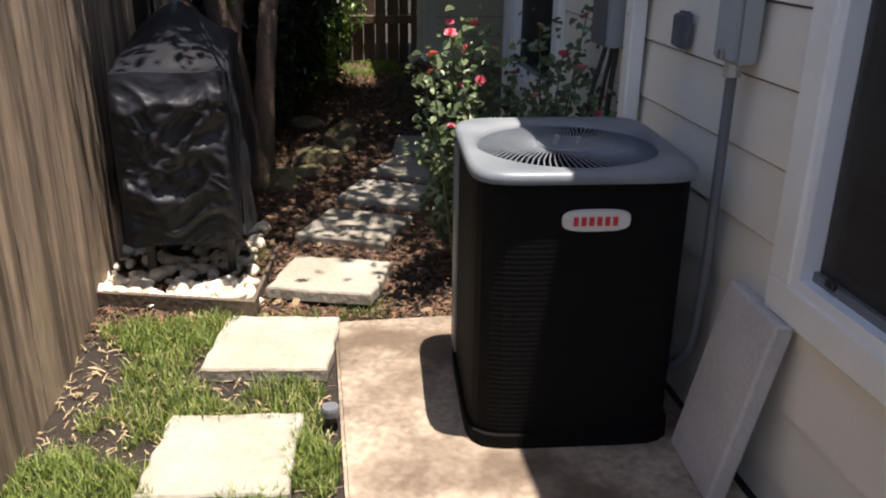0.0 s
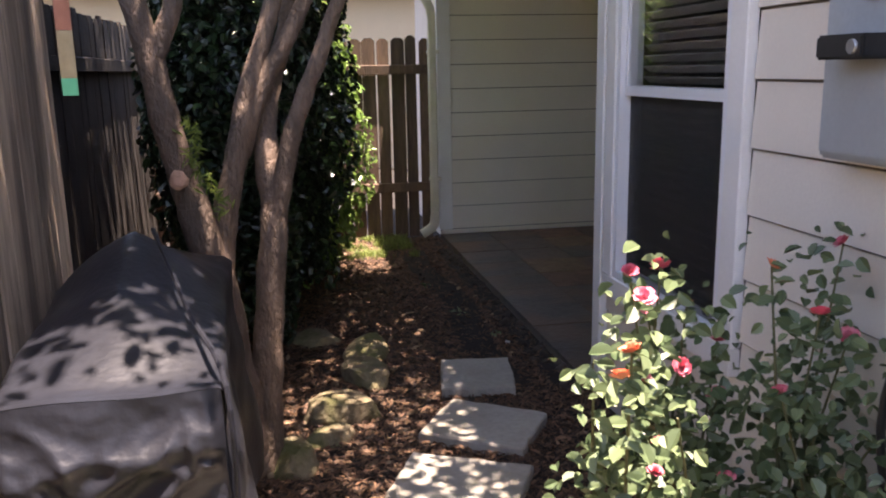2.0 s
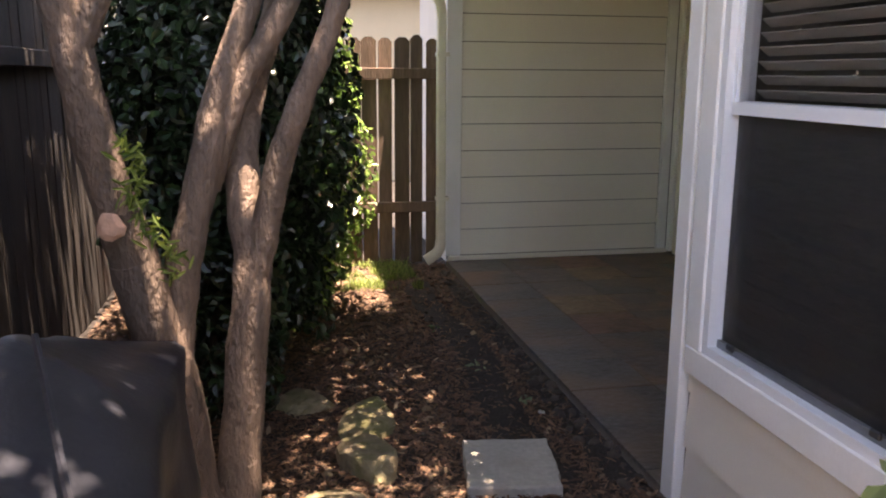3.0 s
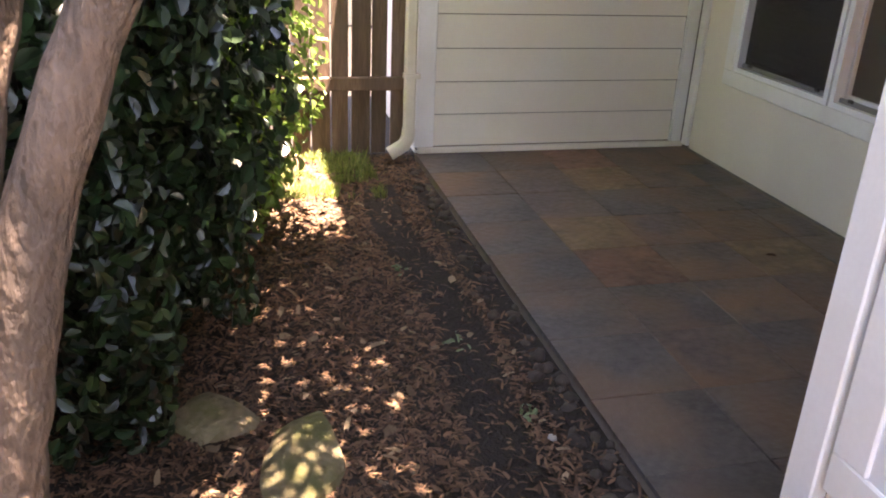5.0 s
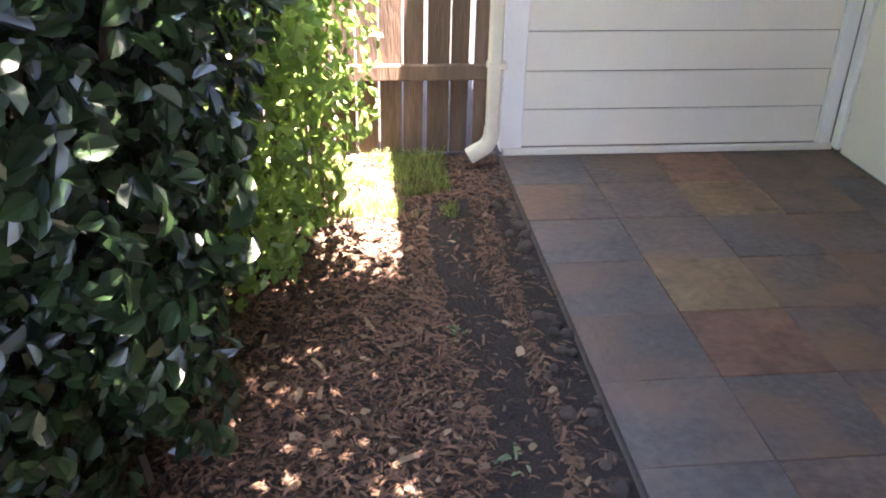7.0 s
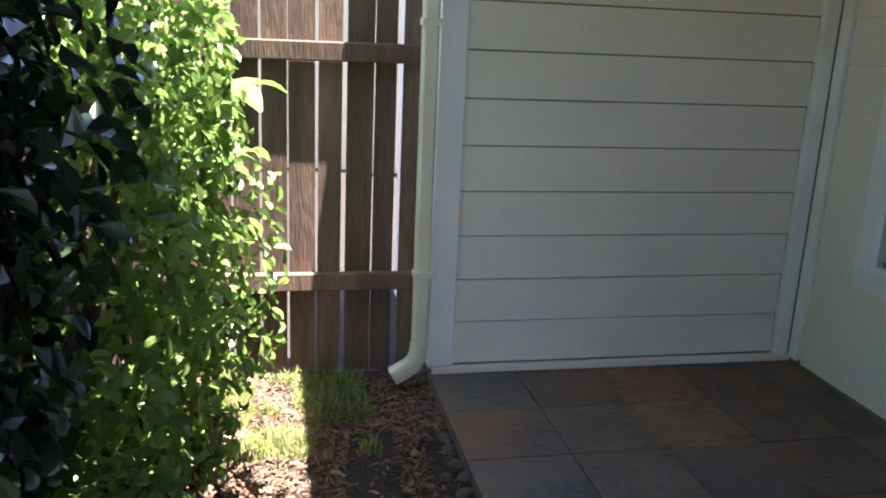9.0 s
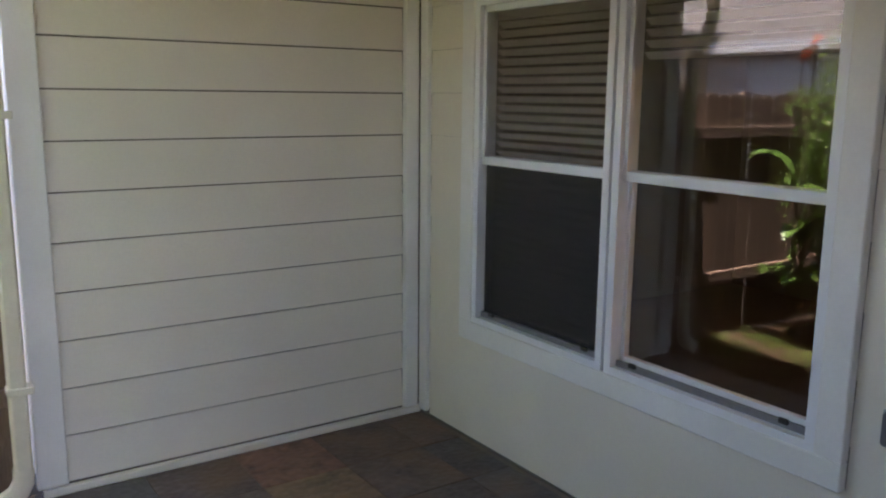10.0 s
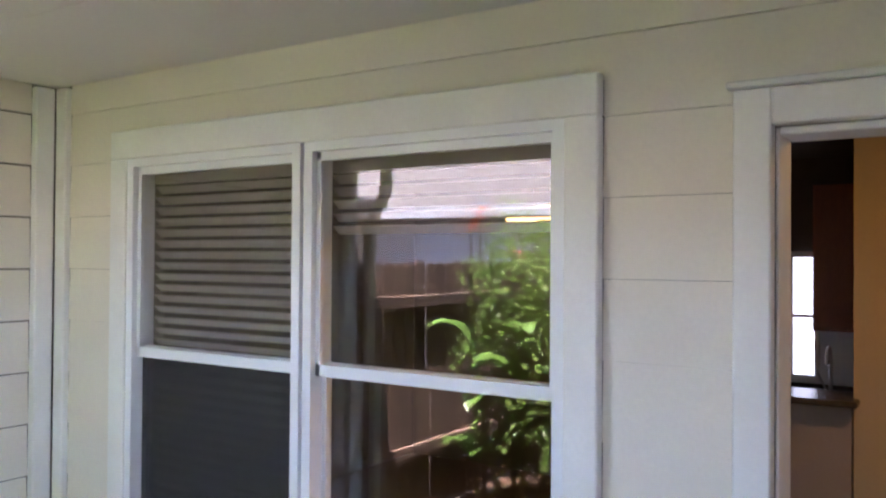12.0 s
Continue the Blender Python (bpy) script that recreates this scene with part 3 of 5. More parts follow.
part("panel_body", round_box(-0.085, -0.004, -0.175, 0.175, -0.22, 0.28), BOX_GREY, cab)
part("panel_door", round_box(-0.093, -0.084, -0.165, 0.165, -0.205, 0.265, 0.004), BOX_GREY, cab)
part("latch", box(-0.105, -0.092, -0.02, 0.02, 0.14, 0.17, 0.003), STEEL, cab)
sen = thing("wall_sensor", "black box sensor with round pale lens", "sensor", pose(0, 4.32, 1.50))
part("sensor_body", round_box(-0.175, -0.093, -0.08, 0.08, -0.027, 0.027, 0.006), BLACK, sen)
q = part("sensor_lens", disc(0.016, 0, 0.006, 16), STEEL, sen)
q.matrix_local = pose(-0.175, -0.05, 0, 0, -90, 0)
low = thing("junction_box", "small grey junction box with hanging black cables", "electrical box", pose(0, 4.10, 1.07))
part("box_body", round_box(-0.10, -0.004, -0.085, 0.085, -0.105, 0.105), BOX_GREY, low)
part("box_cover", round_box(-0.108, -0.099, -0.08, 0.08, -0.1, 0.1, 0.004), CONDUIT, low)
for k, (y, r) in enumerate(((-0.06, 0.012), (-0.02, 0.009), (0.05, 0.010))):
    smooth(part("cable", tube(curve_points([(-0.05, y, -0.10), (-0.06 - 0.02 * k, y + 0.02, -0.4), (-0.05, y - 0.02, -0.8), (-0.045, y, -1.14)], 5), r, 8), BLACK, low, "black cable"))
part("conduit_stub", tube([(-0.05, 0.0, 0.10), (-0.05, 0.0, 0.18)], 0.016, 8), STEEL, low)
cov = thing("cable_cover", "white painted board covering the meter cables", "cover board", pose(0, 3.915, 0))
part("board", box(-0.06, -0.004, -0.038, 0.038, -0.1, 1.255, 0.006), TRIM, cov)
for z in (0.2, 0.65, 1.1):
    q = part("screw", disc(0.006, 0, 0.003, 10), STEEL, cov)
    q.matrix_local = pose(-0.06, 0, z, 0, -90, 0)

# downspout and gutter
ds = thing("downspout", "cream metal downspout with a bent outlet", "downspout", pose(-0.075, 9.925, 0))


def flat_pipe(points, w, d, bm=None):
    bm = bm or bmesh.new()
    rows = []
    pts = [Vector(p) for p in points]
    for i, p in enumerate(pts):
        t = (pts[min(i + 1, len(pts) - 1)] - pts[max(i - 1, 0)]).normalized()
        nrm = Vector((t.z, 0, -t.x)).normalized()
        rows.append([bm.verts.new(p + nrm * a * w / 2 + Vector((0, b * d / 2, 0))) for a, b in ((-1, -0.7), (-0.7, -1), (0.7, -1), (1, -0.7), (1, 0.7), (0.7, 1), (-0.7, 1), (-1, 0.7))])
    for a, b in zip(rows, rows[1:]):
        for k in range(8):
            bm.faces.new((a[k], a[(k + 1) % 8], b[(k + 1) % 8], b[k]))
    bmesh.ops.recalc_face_normals(bm, faces=bm.faces[:])
    return bm


part("straight_pipe", flat_pipe([(0, 0, 0.16), (0, 0, 1.93)], 0.07, 0.055), PVC, ds)
smooth(part("outlet_elbow", flat_pipe([(0, 0, 0.18), (-0.005, 0, 0.12), (-0.03, 0, 0.075), (-0.07, 0, 0.05), (-0.12, 0, 0.02)], 0.078, 0.062), PVC, ds))
smooth(part("top_elbow", flat_pipe([(0, 0, 1.91), (-0.01, 0, 1.98), (-0.05, 0, 2.06), (-0.12, 0, 2.12), (-0.16, 0, 2.2), (-0.17, 0, 2.47)], 0.074, 0.06), PVC, ds))
for z in (0.5, 1.6):
    part("strap", box(-0.04, 0.06, -0.032, 0.04, z, z + 0.03, 0.002), PVC, ds)
bm = bmesh.new()
box(-0.275, -0.27, -4.0, 11.5, 2.49, 2.60, bm=bm)
box(-0.27, -0.20, -4.0, 11.5, 2.49, 2.495, bm=bm)
box(-0.205, -0.20, -4.0, 11.5, 2.495, 2.60, bm=bm)
tagged(part("gutter", bm, PVC), "cream metal gutter along the eaves", "gutter", kind="structure")

# covered grill by the fence
COVER = material("black vinyl cover", (0.012, 0.013, 0.018), 0.43, 0.35, 5, 50, 0.10, second=(0.018, 0.0185, 0.022), second_amount=0.6, spec=0.32)
gr = thing("grill", "barbecue under a creased black vinyl cover", "grill", pose(-1.765, 4.84, -0.04, 0, 0, 3))
Y0, Y1 = -0.60, 0.60
bm = bmesh.new()
NU, NV = 78, 66
rows = []
for j in range(NV + 1):
    v = j / NV
    y = Y0 + (Y1 - Y0) * v
    hgt = 0.93 + 0.215 * max(0, 1 - abs((v - 0.55) / 0.5) ** 1.15)
    row = []
    for i in range(NU + 1):
        u = i / NU * 2 - 1                                  # across: low edge, over the top, low edge
        side = min(max((abs(u) - 0.30) / 0.70, 0), 1)
        half = 0.218 + 0.02 * side
        crown = (hgt - 0.93) * (1 - (min(abs(u) / 0.30, 1)) ** 1.15) if abs(u) < 0.3 else 0
        x = math.copysign(half if abs(u) > 0.30 else half * (abs(u) / 0.30) ** 0.9, u)
        z = (0.90 + 0.22 * (hgt - 0.93) + 0.78 * crown) if abs(u) <= 0.30 else (0.90 + 0.22 * (hgt - 0.93)) * (1 - side) + 0.22 * side
        fold = 0.016 * noise.noise((x * 5, y * 5, z * 7)) + 0.022 * abs(noise.noise((x * 3 + 5, y * 3, z * 4.5))) * (0.3 + side)
        x += math.copysign(1, u) * fold * (1.2 if side > 0 else 0.2) + (0.035 * side * math.sin(v * 9) if u > 0 else 0)
        z += fold * (0.9 if side == 0 else 0.2) + (0.025 * noise.noise((y * 2.5, 3, u)) if side > 0.97 else 0)
        row.append(bm.verts.new((x, y, z)))
    rows.append(row)
for a, b in zip(rows, rows[1:]):
    for i in range(NU):
        bm.faces.new((a[i], a[i + 1], b[i + 1], b[i]))
# hanging front and back sheets
for row, sgn in ((rows[0], -1), (rows[-1], 1)):
    prev = row
    top = [w.co.copy() for w in row]
    M, K = 84, 64
    ridge = lambda q: max(0.0, 1 - 2.4 * abs(noise.noise(q)))
    grid = []
    edge_z = []
    for i in range(K + 1):
        xa = -0.226 + 0.452 * i / K
        jt = min(range(NU + 1), key=lambda q: abs(top[q].x - xa) + (0 if top[q].z > 0.7 else 9))
        edge_z.append(top[jt].z)
    for k in range(M + 1):
        f = k / M
        line = []
        for i in range(K + 1):
            s = i / K
            xa = -0.226 + 0.452 * s
            zb = 0.22 + 0.02 * noise.noise((s * 4, sgn, 2))
            z = edge_z[i] * (1 - f) + zb * f
            pz = Vector((xa * 3.4 + 0.5 * noise.noise((z * 3, xa * 2, 5)), z * 4.6 + 0.5 * noise.noise((xa * 4, z * 2, 9)), sgn * 1.7))
            crease = 0.028 * ridge(pz) ** 2.2 + 0.016 * ridge(pz * 2.1 + Vector((7, 0, 0))) ** 1.5 + 0.010 * ridge(pz * 4.7)
            env = min(1, f * 6) * min(1, s * 12) * min(1, (1 - s) * 12)
            line.append(bm.verts.new((xa, row[0].co.y + sgn * (0.004 + crease * env), z)))
        grid.append(line)
    for a, b in zip(grid, grid[1:]):
        for i in range(K):
            bm.faces.new((a[i], a[i + 1], b[i + 1], b[i]))
bmesh.ops.recalc_face_normals(bm, faces=bm.faces[:])
smooth(part("cover", bm, COVER, gr, "creased black vinyl cover"), 70)
for x in (-0.165, 0.165):
    for y in (-0.42, 0.45):
        part("leg", box(x - 0.018, x + 0.018, y - 0.018, y + 0.018, 0.0, 0.75, 0.003), BLACK, gr)
part("bottom_shelf", box(-0.165, 0.165, -0.42, 0.45, 0.16, 0.185, 0.004), BLACK, gr)
seam = part("seam", tube(curve_points([(0.225, -0.60, 0.24), (0.228, -0.605, 0.55), (0.223, -0.60, 0.905), (0.15, -0.33, 0.98), (0.05, 0.02, 1.12)], 6), 0.006, 6), COVER, gr, "raised cover seam")

# ---- stepping stones, edging, stones ----
def stepping_stone(x, y, w, d, turn, z, seed):
    r = random.Random(seed)
    bm = bmesh.new()
    n = 8
    loop = []
    for k in range(4):
        a, b = ((-1, -1), (1, -1), (1, 1), (-1, 1))[k], ((1, -1), (1, 1), (-1, 1), (-1, -1))[k]
        for s in range(n):
            f = s / n
            loop.append(((a[0] * (1 - f) + b[0] * f) * w / 2 + r.uniform(-0.006, 0.006), (a[1] * (1 - f) + b[1] * f) * d / 2 + r.uniform(-0.006, 0.006)))
    rows = [[bm.verts.new((px * s, py * s, zz)) for px, py in loop] for s, zz in ((1, -0.05), (1.0, -0.008), (0.975, 0))]
    for p_, q_ in zip(rows, rows[1:]):
        for k in range(len(loop)):
            bm.faces.new((p_[k], p_[(k + 1) % len(loop)], q_[(k + 1) % len(loop)], q_[k]))
    bm.faces.new(rows[-1])
    bm.faces.new(rows[0][::-1])
    bmesh.ops.recalc_face_normals(bm, faces=bm.faces[:])
    ob = tagged(part("stepping_stone", bm, PAVER), "flat pale square stepping stone set in the path", "stepping stone", "stepping stones of the path")
    ob.matrix_world = pose(x, y, z, r.uniform(-1, 1), r.uniform(-1, 1), turn)


STONES = [(-1.50, 3.14, 0.43, 0.42, -6, -0.085), (-1.375, 3.80, 0.45, 0.43, -8, -0.065), (-1.15, 4.285, 0.45, 0.37, -18, -0.01), (-1.02, 4.87, 0.45, 0.41, -25, 0.0),
          (-0.81, 5.39, 0.475, 0.35, -26, 0.0), (-0.60, 5.87, 0.45, 0.37, -33, 0.0), (-0.50, 6.455, 0.35, 0.40, -10, 0.0)]
for k, s in enumerate(STONES):
    stepping_stone(*s, k + 11)

EDGE = material("dark weathered edging board", (0.10, 0.075, 0.055), 0.85, 0.4, 5, 40, 0.3)
ed = tagged(part("edging_board", box(-0.35, 0.35, -0.01, 0.01, -0.12, 0.075, 0.003), EDGE), "dark wooden edging board holding back pale stones", "edging")
ed.matrix_world = pose(-1.795, 4.13, -0.08, 0, 0, -15)
ed = tagged(part("edging_board", box(-0.3, 0.3, -0.008, 0.008, -0.12, 0.06, 0.003), EDGE), "dark edging strip beside the stepping stones", "edging")
ed.matrix_world = pose(-1.43, 4.35, -0.07, 0, 0, 83)


def rock_mesh(seed, sx, sy, sz, sub=2, rough=0.35):
    bm = bmesh.new()
    bmesh.ops.create_icosphere(bm, subdivisions=sub, radius=1)
    for v in bm.verts:
        d = 1 + rough * noise.noise(v.co * 1.3 + Vector((seed * 3.7, seed, 0))) + 0.1 * noise.noise(v.co * 4 + Vector((seed, 0, 0)))
        v.co = Vector((v.co.x * sx * d, v.co.y * sy * d, v.co.z * sz * d))
    return bm


WHITE_ROCK = material("pale river stone", (0.74, 0.68, 0.58), 0.8, 0.15, 12, 60, 0.2, second=(0.46, 0.31, 0.17), second_amount=0.5, per_piece=0.22)
bed = thing("stone_bed", "bed of pale rounded stones under the grill", "gravel", pose(0, 0, 0))
protos = [part("bed_stone", rock_mesh(k, 0.035 + 0.006 * (k % 3), 0.027, 0.022, 2), WHITE_ROCK, bed) for k in range(5)]
for p_ in protos:
    smooth(p_, 60)
r = random.Random(8)
for k in range(230):
    y = 4.12 + r.random() ** 1.6 * 0.9
    x = r.uniform(-2.12, -1.47)
    y = max(y, 4.17 - 0.27 * (x + 1.795) + 0.0)
    m = pose(x, y, -0.055 + 0.035 * r.random(), r.uniform(0, 360), r.uniform(-25, 25), r.uniform(0, 360)) @ Matrix.Diagonal((*[r.uniform(0.6, 1.35)] * 3, 1))
    if k < 5:
        protos[k].matrix_local = m
    else:
        q = new("bed_stone", protos[k % 5].data)
        q.parent = bed
        q.matrix_local = m

MOSS_ROCK = material("mossy limestone", (0.19, 0.148, 0.09), 0.9, 0.45, 7, 40, 0.8, second=(0.10, 0.105, 0.03), second_amount=0.85, per_piece=0.12)
for k, (x, y, sx, sy, sz, a) in enumerate(((-1.40, 5.72, 0.10, 0.13, 0.10, 20), (-1.17, 6.19, 0.15, 0.16, 0.10, 10), (-1.03, 6.62, 0.115, 0.17, 0.085, 8), (-1.25, 5.93, 0.11, 0.07, 0.06, 25),
                                           (-1.0, 6.98, 0.12, 0.2, 0.075, 0), (-1.25, 7.25, 0.15, 0.10, 0.06, -15))):
    bm = rock_mesh(k + 20, 1, 1, 1, 3, 0.35)
    rr = random.Random(k)
    for _ in range(16):
        n_ = Vector((rr.gauss(0, 1), rr.gauss(0, 1), rr.gauss(0, 0.8))).normalized()
        d_ = rr.uniform(0.62, 0.86)
        for v in bm.verts:
            v.co -= n_ * max(0.0, v.co.dot(n_) - d_)
    for v in bm.verts:
        v.co = Vector((v.co.x * sx * 1.2, v.co.y * sy * 1.2, v.co.z * sz * 1.2))
        v.co.z = min(v.co.z, sz * 0.72 + 0.1 * v.co.z)
    ob = tagged(smooth(part("border_rock", bm, MOSS_ROCK), 22), "rough tan limestone rock with moss, bordering the bed", "rock", "rocks along the bed")
    ob.matrix_world = pose(x, y, -0.035, 0, 0, a)
PEBBLE = material("brown pebble", (0.055, 0.041, 0.032), 0.85, 0.25, 9, 50, 0.3, per_piece=0.4)
peb = thing("pebble_border", "line of small brown pebbles beside the slate patio", "gravel", pose(0, 0, 0))
protos = [smooth(part("pebble", rock_mesh(k + 40, 0.035, 0.028, 0.022, 2), PEBBLE, peb), 60) for k in range(4)]
for k in range(110):
    m = pose(-0.07 + r.gauss(0, 0.045), r.uniform(6.2, 9.9), -0.056 + 0.014 * r.random(), r.uniform(-30, 30), r.uniform(-30, 30), r.uniform(0, 360)) @ Matrix.Diagonal((*[r.uniform(0.35, 1.15)] * 3, 1))
    q = protos[k] if k < 4 else new("pebble", protos[k % 4].data)
    q.parent = peb
    q.matrix_local = m

# little sprinkler head at the pad's edge
sp = thing("sprinkler_head", "small black sprinkler head at the pad's edge", "sprinkler", pose(-1.18, 3.27, -0.12))
part("riser", disc(0.022, 0, 0.06, 14), BLACK, sp)
part("cap", disc(0.03, 0.055, 0.085, 14), CONDUIT, sp)

# ceiling lantern
BRONZE = material("dark bronze metal", (0.06, 0.045, 0.03), 0.45, 0.3, 8, 60, 0.05, metal=0.6)
lan = thing("ceiling_light", "square dark bronze lantern with clear glass, unlit", "ceiling light", pose(0.86, 7.815, ZC) @ Matrix.Diagonal((0.8, 0.8, 0.8, 1)))
part("canopy", box(-0.105, 0.105, -0.105, 0.105, -0.032, -0.001, 0.003), BRONZE, lan)
a, b, z0, z1 = 0.09, 0.058, -0.032, -0.125
for sx in (-1, 1):
    for sy in (-1, 1):
        part("corner_bar", tube([(sx * a, sy * a, z0), (sx * b, sy * b, z1)], 0.006, 4), BRONZE, lan)
for k in range(4):
    bar = part("bottom_bar", tube([(-b - 0.004, -b, z1), (b + 0.004, -b, z1)], 0.006, 4), BRONZE, lan)
    bar.matrix_local = pose(0, 0, 0, 0, 0, 90 * k)
    bm = bmesh.new()
    vs = [bm.verts.new(v) for v in ((-a, -a, z0), (a, -a, z0), (b, -b, z1), (-b, -b, z1))]
    bm.faces.new(vs)
    bmesh.ops.solidify(bm, geom=bm.faces[:], thickness=0.003)
    pn = part("pane", bm, GLASS, lan)
    pn.matrix_local = pose(0, 0, 0, 0, 0, 90 * k)
    pn.visible_shadow = False
part("bottom_pane", box(-b, b, -b, b, z1 - 0.001, z1 + 0.002), GLASS, lan).visible_shadow = False
part("socket", tube([(0, 0, -0.03), (0, 0, -0.06)], 0.014, 10), VINYL, lan)
smooth(part("bulb", loop_mesh([circle(0.012, -0.06, 16), circle(0.024, -0.08, 16), circle(0.022, -0.1, 16), circle(0.01, -0.112, 16)], True, True), VINYL, lan, "white lamp bulb"))

# strip hanging over the grill
st = thing("hanging_strip", "narrow hanging strip, rust red above and green at its tip", "ornament", pose(-1.795, 4.50, 0, 0, 0, 20) @ Matrix.Diagonal((0.58, 1, 1, 1)))
part("upper_strip", box(-0.026, 0.026, -0.004, 0.004, 1.56, 2.0, 0.001), material("faded rust red paint", (0.30, 0.12, 0.07), 0.7, 0.3, 8, 40, 0.1), st)
part("middle_strip", box(-0.026, 0.026, -0.004, 0.004, 1.465, 1.56, 0.001), material("dull brass", (0.30, 0.24, 0.13), 0.6, 0.2, 8, 40, 0.1), st)
part("tip", box(-0.026, 0.026, -0.004, 0.004, 1.43, 1.465, 0.001), material("green paint", (0.08, 0.42, 0.22), 0.6, 0.1, 8, 40, 0.1), st)
part("cord", tube([(0, 0, 2.0), (0, 0, 2.62)], 0.003, 5), BLACK, st)

# ---- plants ----
def leaf_cloud(name, centres, normals, length, width, mat, parent, seed, fold=0.25, kind="stuff", jitter=0.35):
    """Many folded pointed leaves in one mesh: six corners each, turned at random round the given directions."""
    g = np.random.default_rng(seed)
    c = np.asarray(centres, float)
    n = len(c)
    d = np.asarray(normals, float) + g.normal(0, 0.55, (n, 3))
    d /= np.linalg.norm(d, axis=1)[:, None] + 1e-9
    t = g.normal(0, 1, (n, 3))
    t -= d * (t * d).sum(1)[:, None]
    t /= np.linalg.norm(t, axis=1)[:, None] + 1e-9
    s = np.cross(d, t)
    k = (1 + jitter * g.uniform(-1, 1, n))[:, None]
    L, W = length * k, width * k
    edge = ((-0.34, 0.30, 0.6), (-0.02, 0.5, 1.0), (0.3, 0.33, 0.6))
    curl = d * (L * 0.07)
    v = np.stack([c - t * L / 2 - curl] + [c + t * L * a + s * W * b + d * W * fold * q for a, b, q in edge] + [c + t * L / 2 - curl]
                 + [c + t * L * a - s * W * b + d * W * fold * q for a, b, q in edge[::-1]], 1).reshape(-1, 3)
    i = np.arange(n) * 8
    f = np.concatenate([np.stack([i, i + 1, i + 2, i + 3, i + 4], 1), np.stack([i, i + 4, i + 5, i + 6, i + 7], 1)])
    me = bpy.data.meshes.new(name)
    me.from_pydata(v.tolist(), [], f.tolist())
    me.materials.append(mat)
    ob = new(name, me)
    if parent:
        ob.parent = parent
    if kind:
        ob["kind"] = kind
    return ob


# Hedge green taken down to near black to carry the shade it stands in.
HEDGE = leaf_material("glossy hedge leaf darkened for shade", (0.0075, 0.020, 0.0085), 0.30, 0.45, (0.022, 0.048, 0.016), 0.07)
MYRTLE = leaf_material("myrtle leaf", (0.05, 0.11, 0.03), 0.5, 0.4, (0.1, 0.17, 0.05), 0.3)
ROSE_LEAF = leaf_material("rose leaf", (0.08, 0.135, 0.06), 0.4, 0.4, (0.18, 0.235, 0.115), 0.25)
GRASS = leaf_material("grass blade", (0.11, 0.21, 0.035), 0.6, 0.5, (0.27, 0.33, 0.08), 0.35)
CANNA = leaf_material("canna leaf", (0.11, 0.24, 0.05), 0.35, 0.3, (0.2, 0.36, 0.08), 0.4)
PETAL = material("pink red petal", (0.70, 0.08, 0.13), 0.6, 0.25, 20, 60, 0.05, second=(0.82, 0.36, 0.42), second_amount=0.7, per_piece=0.2)
PEACH = material("orange pink petal", (0.80, 0.28, 0.16), 0.6, 0.2, 20, 60, 0.05, per_piece=0.1)
STEM = material("green brown stem", (0.10, 0.10, 0.04), 0.7, 0.3, 10, 50, 0.1)
TWIG = material("dark twig", (0.07, 0.05, 0.035), 0.85, 0.3, 10, 50, 0.2)

# crape myrtle by the fence
tree = thing("tree", "multi-stemmed crape myrtle with smooth tan bark", "tree", pose(0, 0, 0))


def limb(points, r0, r1, parent=tree, name="limb", n=7, mat=BARK):
    pts = curve_points(points, n)
    k = len(pts)
    radii = [(r0 + (r1 - r0) * i / (k - 1)) * (1 + 0.10 * noise.noise((i * 0.5, r0 * 90, 1))) for i in range(k)]
    pts = [p + Vector((0.006 * noise.noise((i * 0.4, 7, r0 * 50)), 0.006 * noise.noise((i * 0.4, 3, r0 * 50)), 0)) for i, p in enumerate(pts)]
    return smooth(part(name, tube(pts, radii, 12), mat, parent), 80)


limb([(-1.53, 5.72, -0.10), (-1.55, 5.72, 0.12), (-1.60, 5.71, 0.42), (-1.64, 5.69, 0.75), (-1.70, 5.66, 1.02)], 0.085, 0.058, name="trunk")
limb([(-1.68, 5.67, 0.95), (-1.75, 5.64, 1.25), (-1.80, 5.62, 1.56), (-1.88, 5.6, 1.9), (-2.1, 5.5, 2.7), (-2.2, 5.4, 3.4)], 0.058, 0.025)
limb([(-1.79, 5.62, 1.50), (-1.70, 5.62, 1.72), (-1.66, 5.6, 2.1), (-1.7, 5.5, 2.9)], 0.036, 0.018)
limb([(-1.63, 5.70, 0.70), (-1.60, 5.73, 0.95), (-1.53, 5.76, 1.22), (-1.48, 5.80, 1.44), (-1.38, 5.86, 1.72), (-1.2, 6.1, 2.4), (-1.0, 6.4, 3.3)], 0.052, 0.022)
limb([(-1.51, 5.74, -0.10), (-1.50, 5.74, 0.15), (-1.47, 5.75, 0.5), (-1.43, 5.75, 0.85), (-1.42, 5.78, 1.05)], 0.07, 0.048, name="trunk")
limb([(-1.42, 5.77, 0.98), (-1.44, 5.84, 1.22), (-1.40, 5.95, 1.45), (-1.33, 6.02, 1.7), (-1.3, 6.3, 2.4), (-1.5, 6.8, 3.3)], 0.05, 0.02)
limb([(-1.42, 5.76, 0.92), (-1.39, 5.75, 1.05), (-1.33, 5.74, 1.28), (-1.24, 5.73, 1.5), (-1.15, 5.72, 1.72), (-0.9, 5.6, 2.3), (-0.75, 5.5, 3.1)], 0.042, 0.018)
limb([(-1.53, 5.78, 1.18), (-1.44, 5.8, 1.42), (-1.30, 5.82, 1.66), (-1.12, 5.9, 2.1), (-1.0, 6.0, 2.9)], 0.04, 0.018)
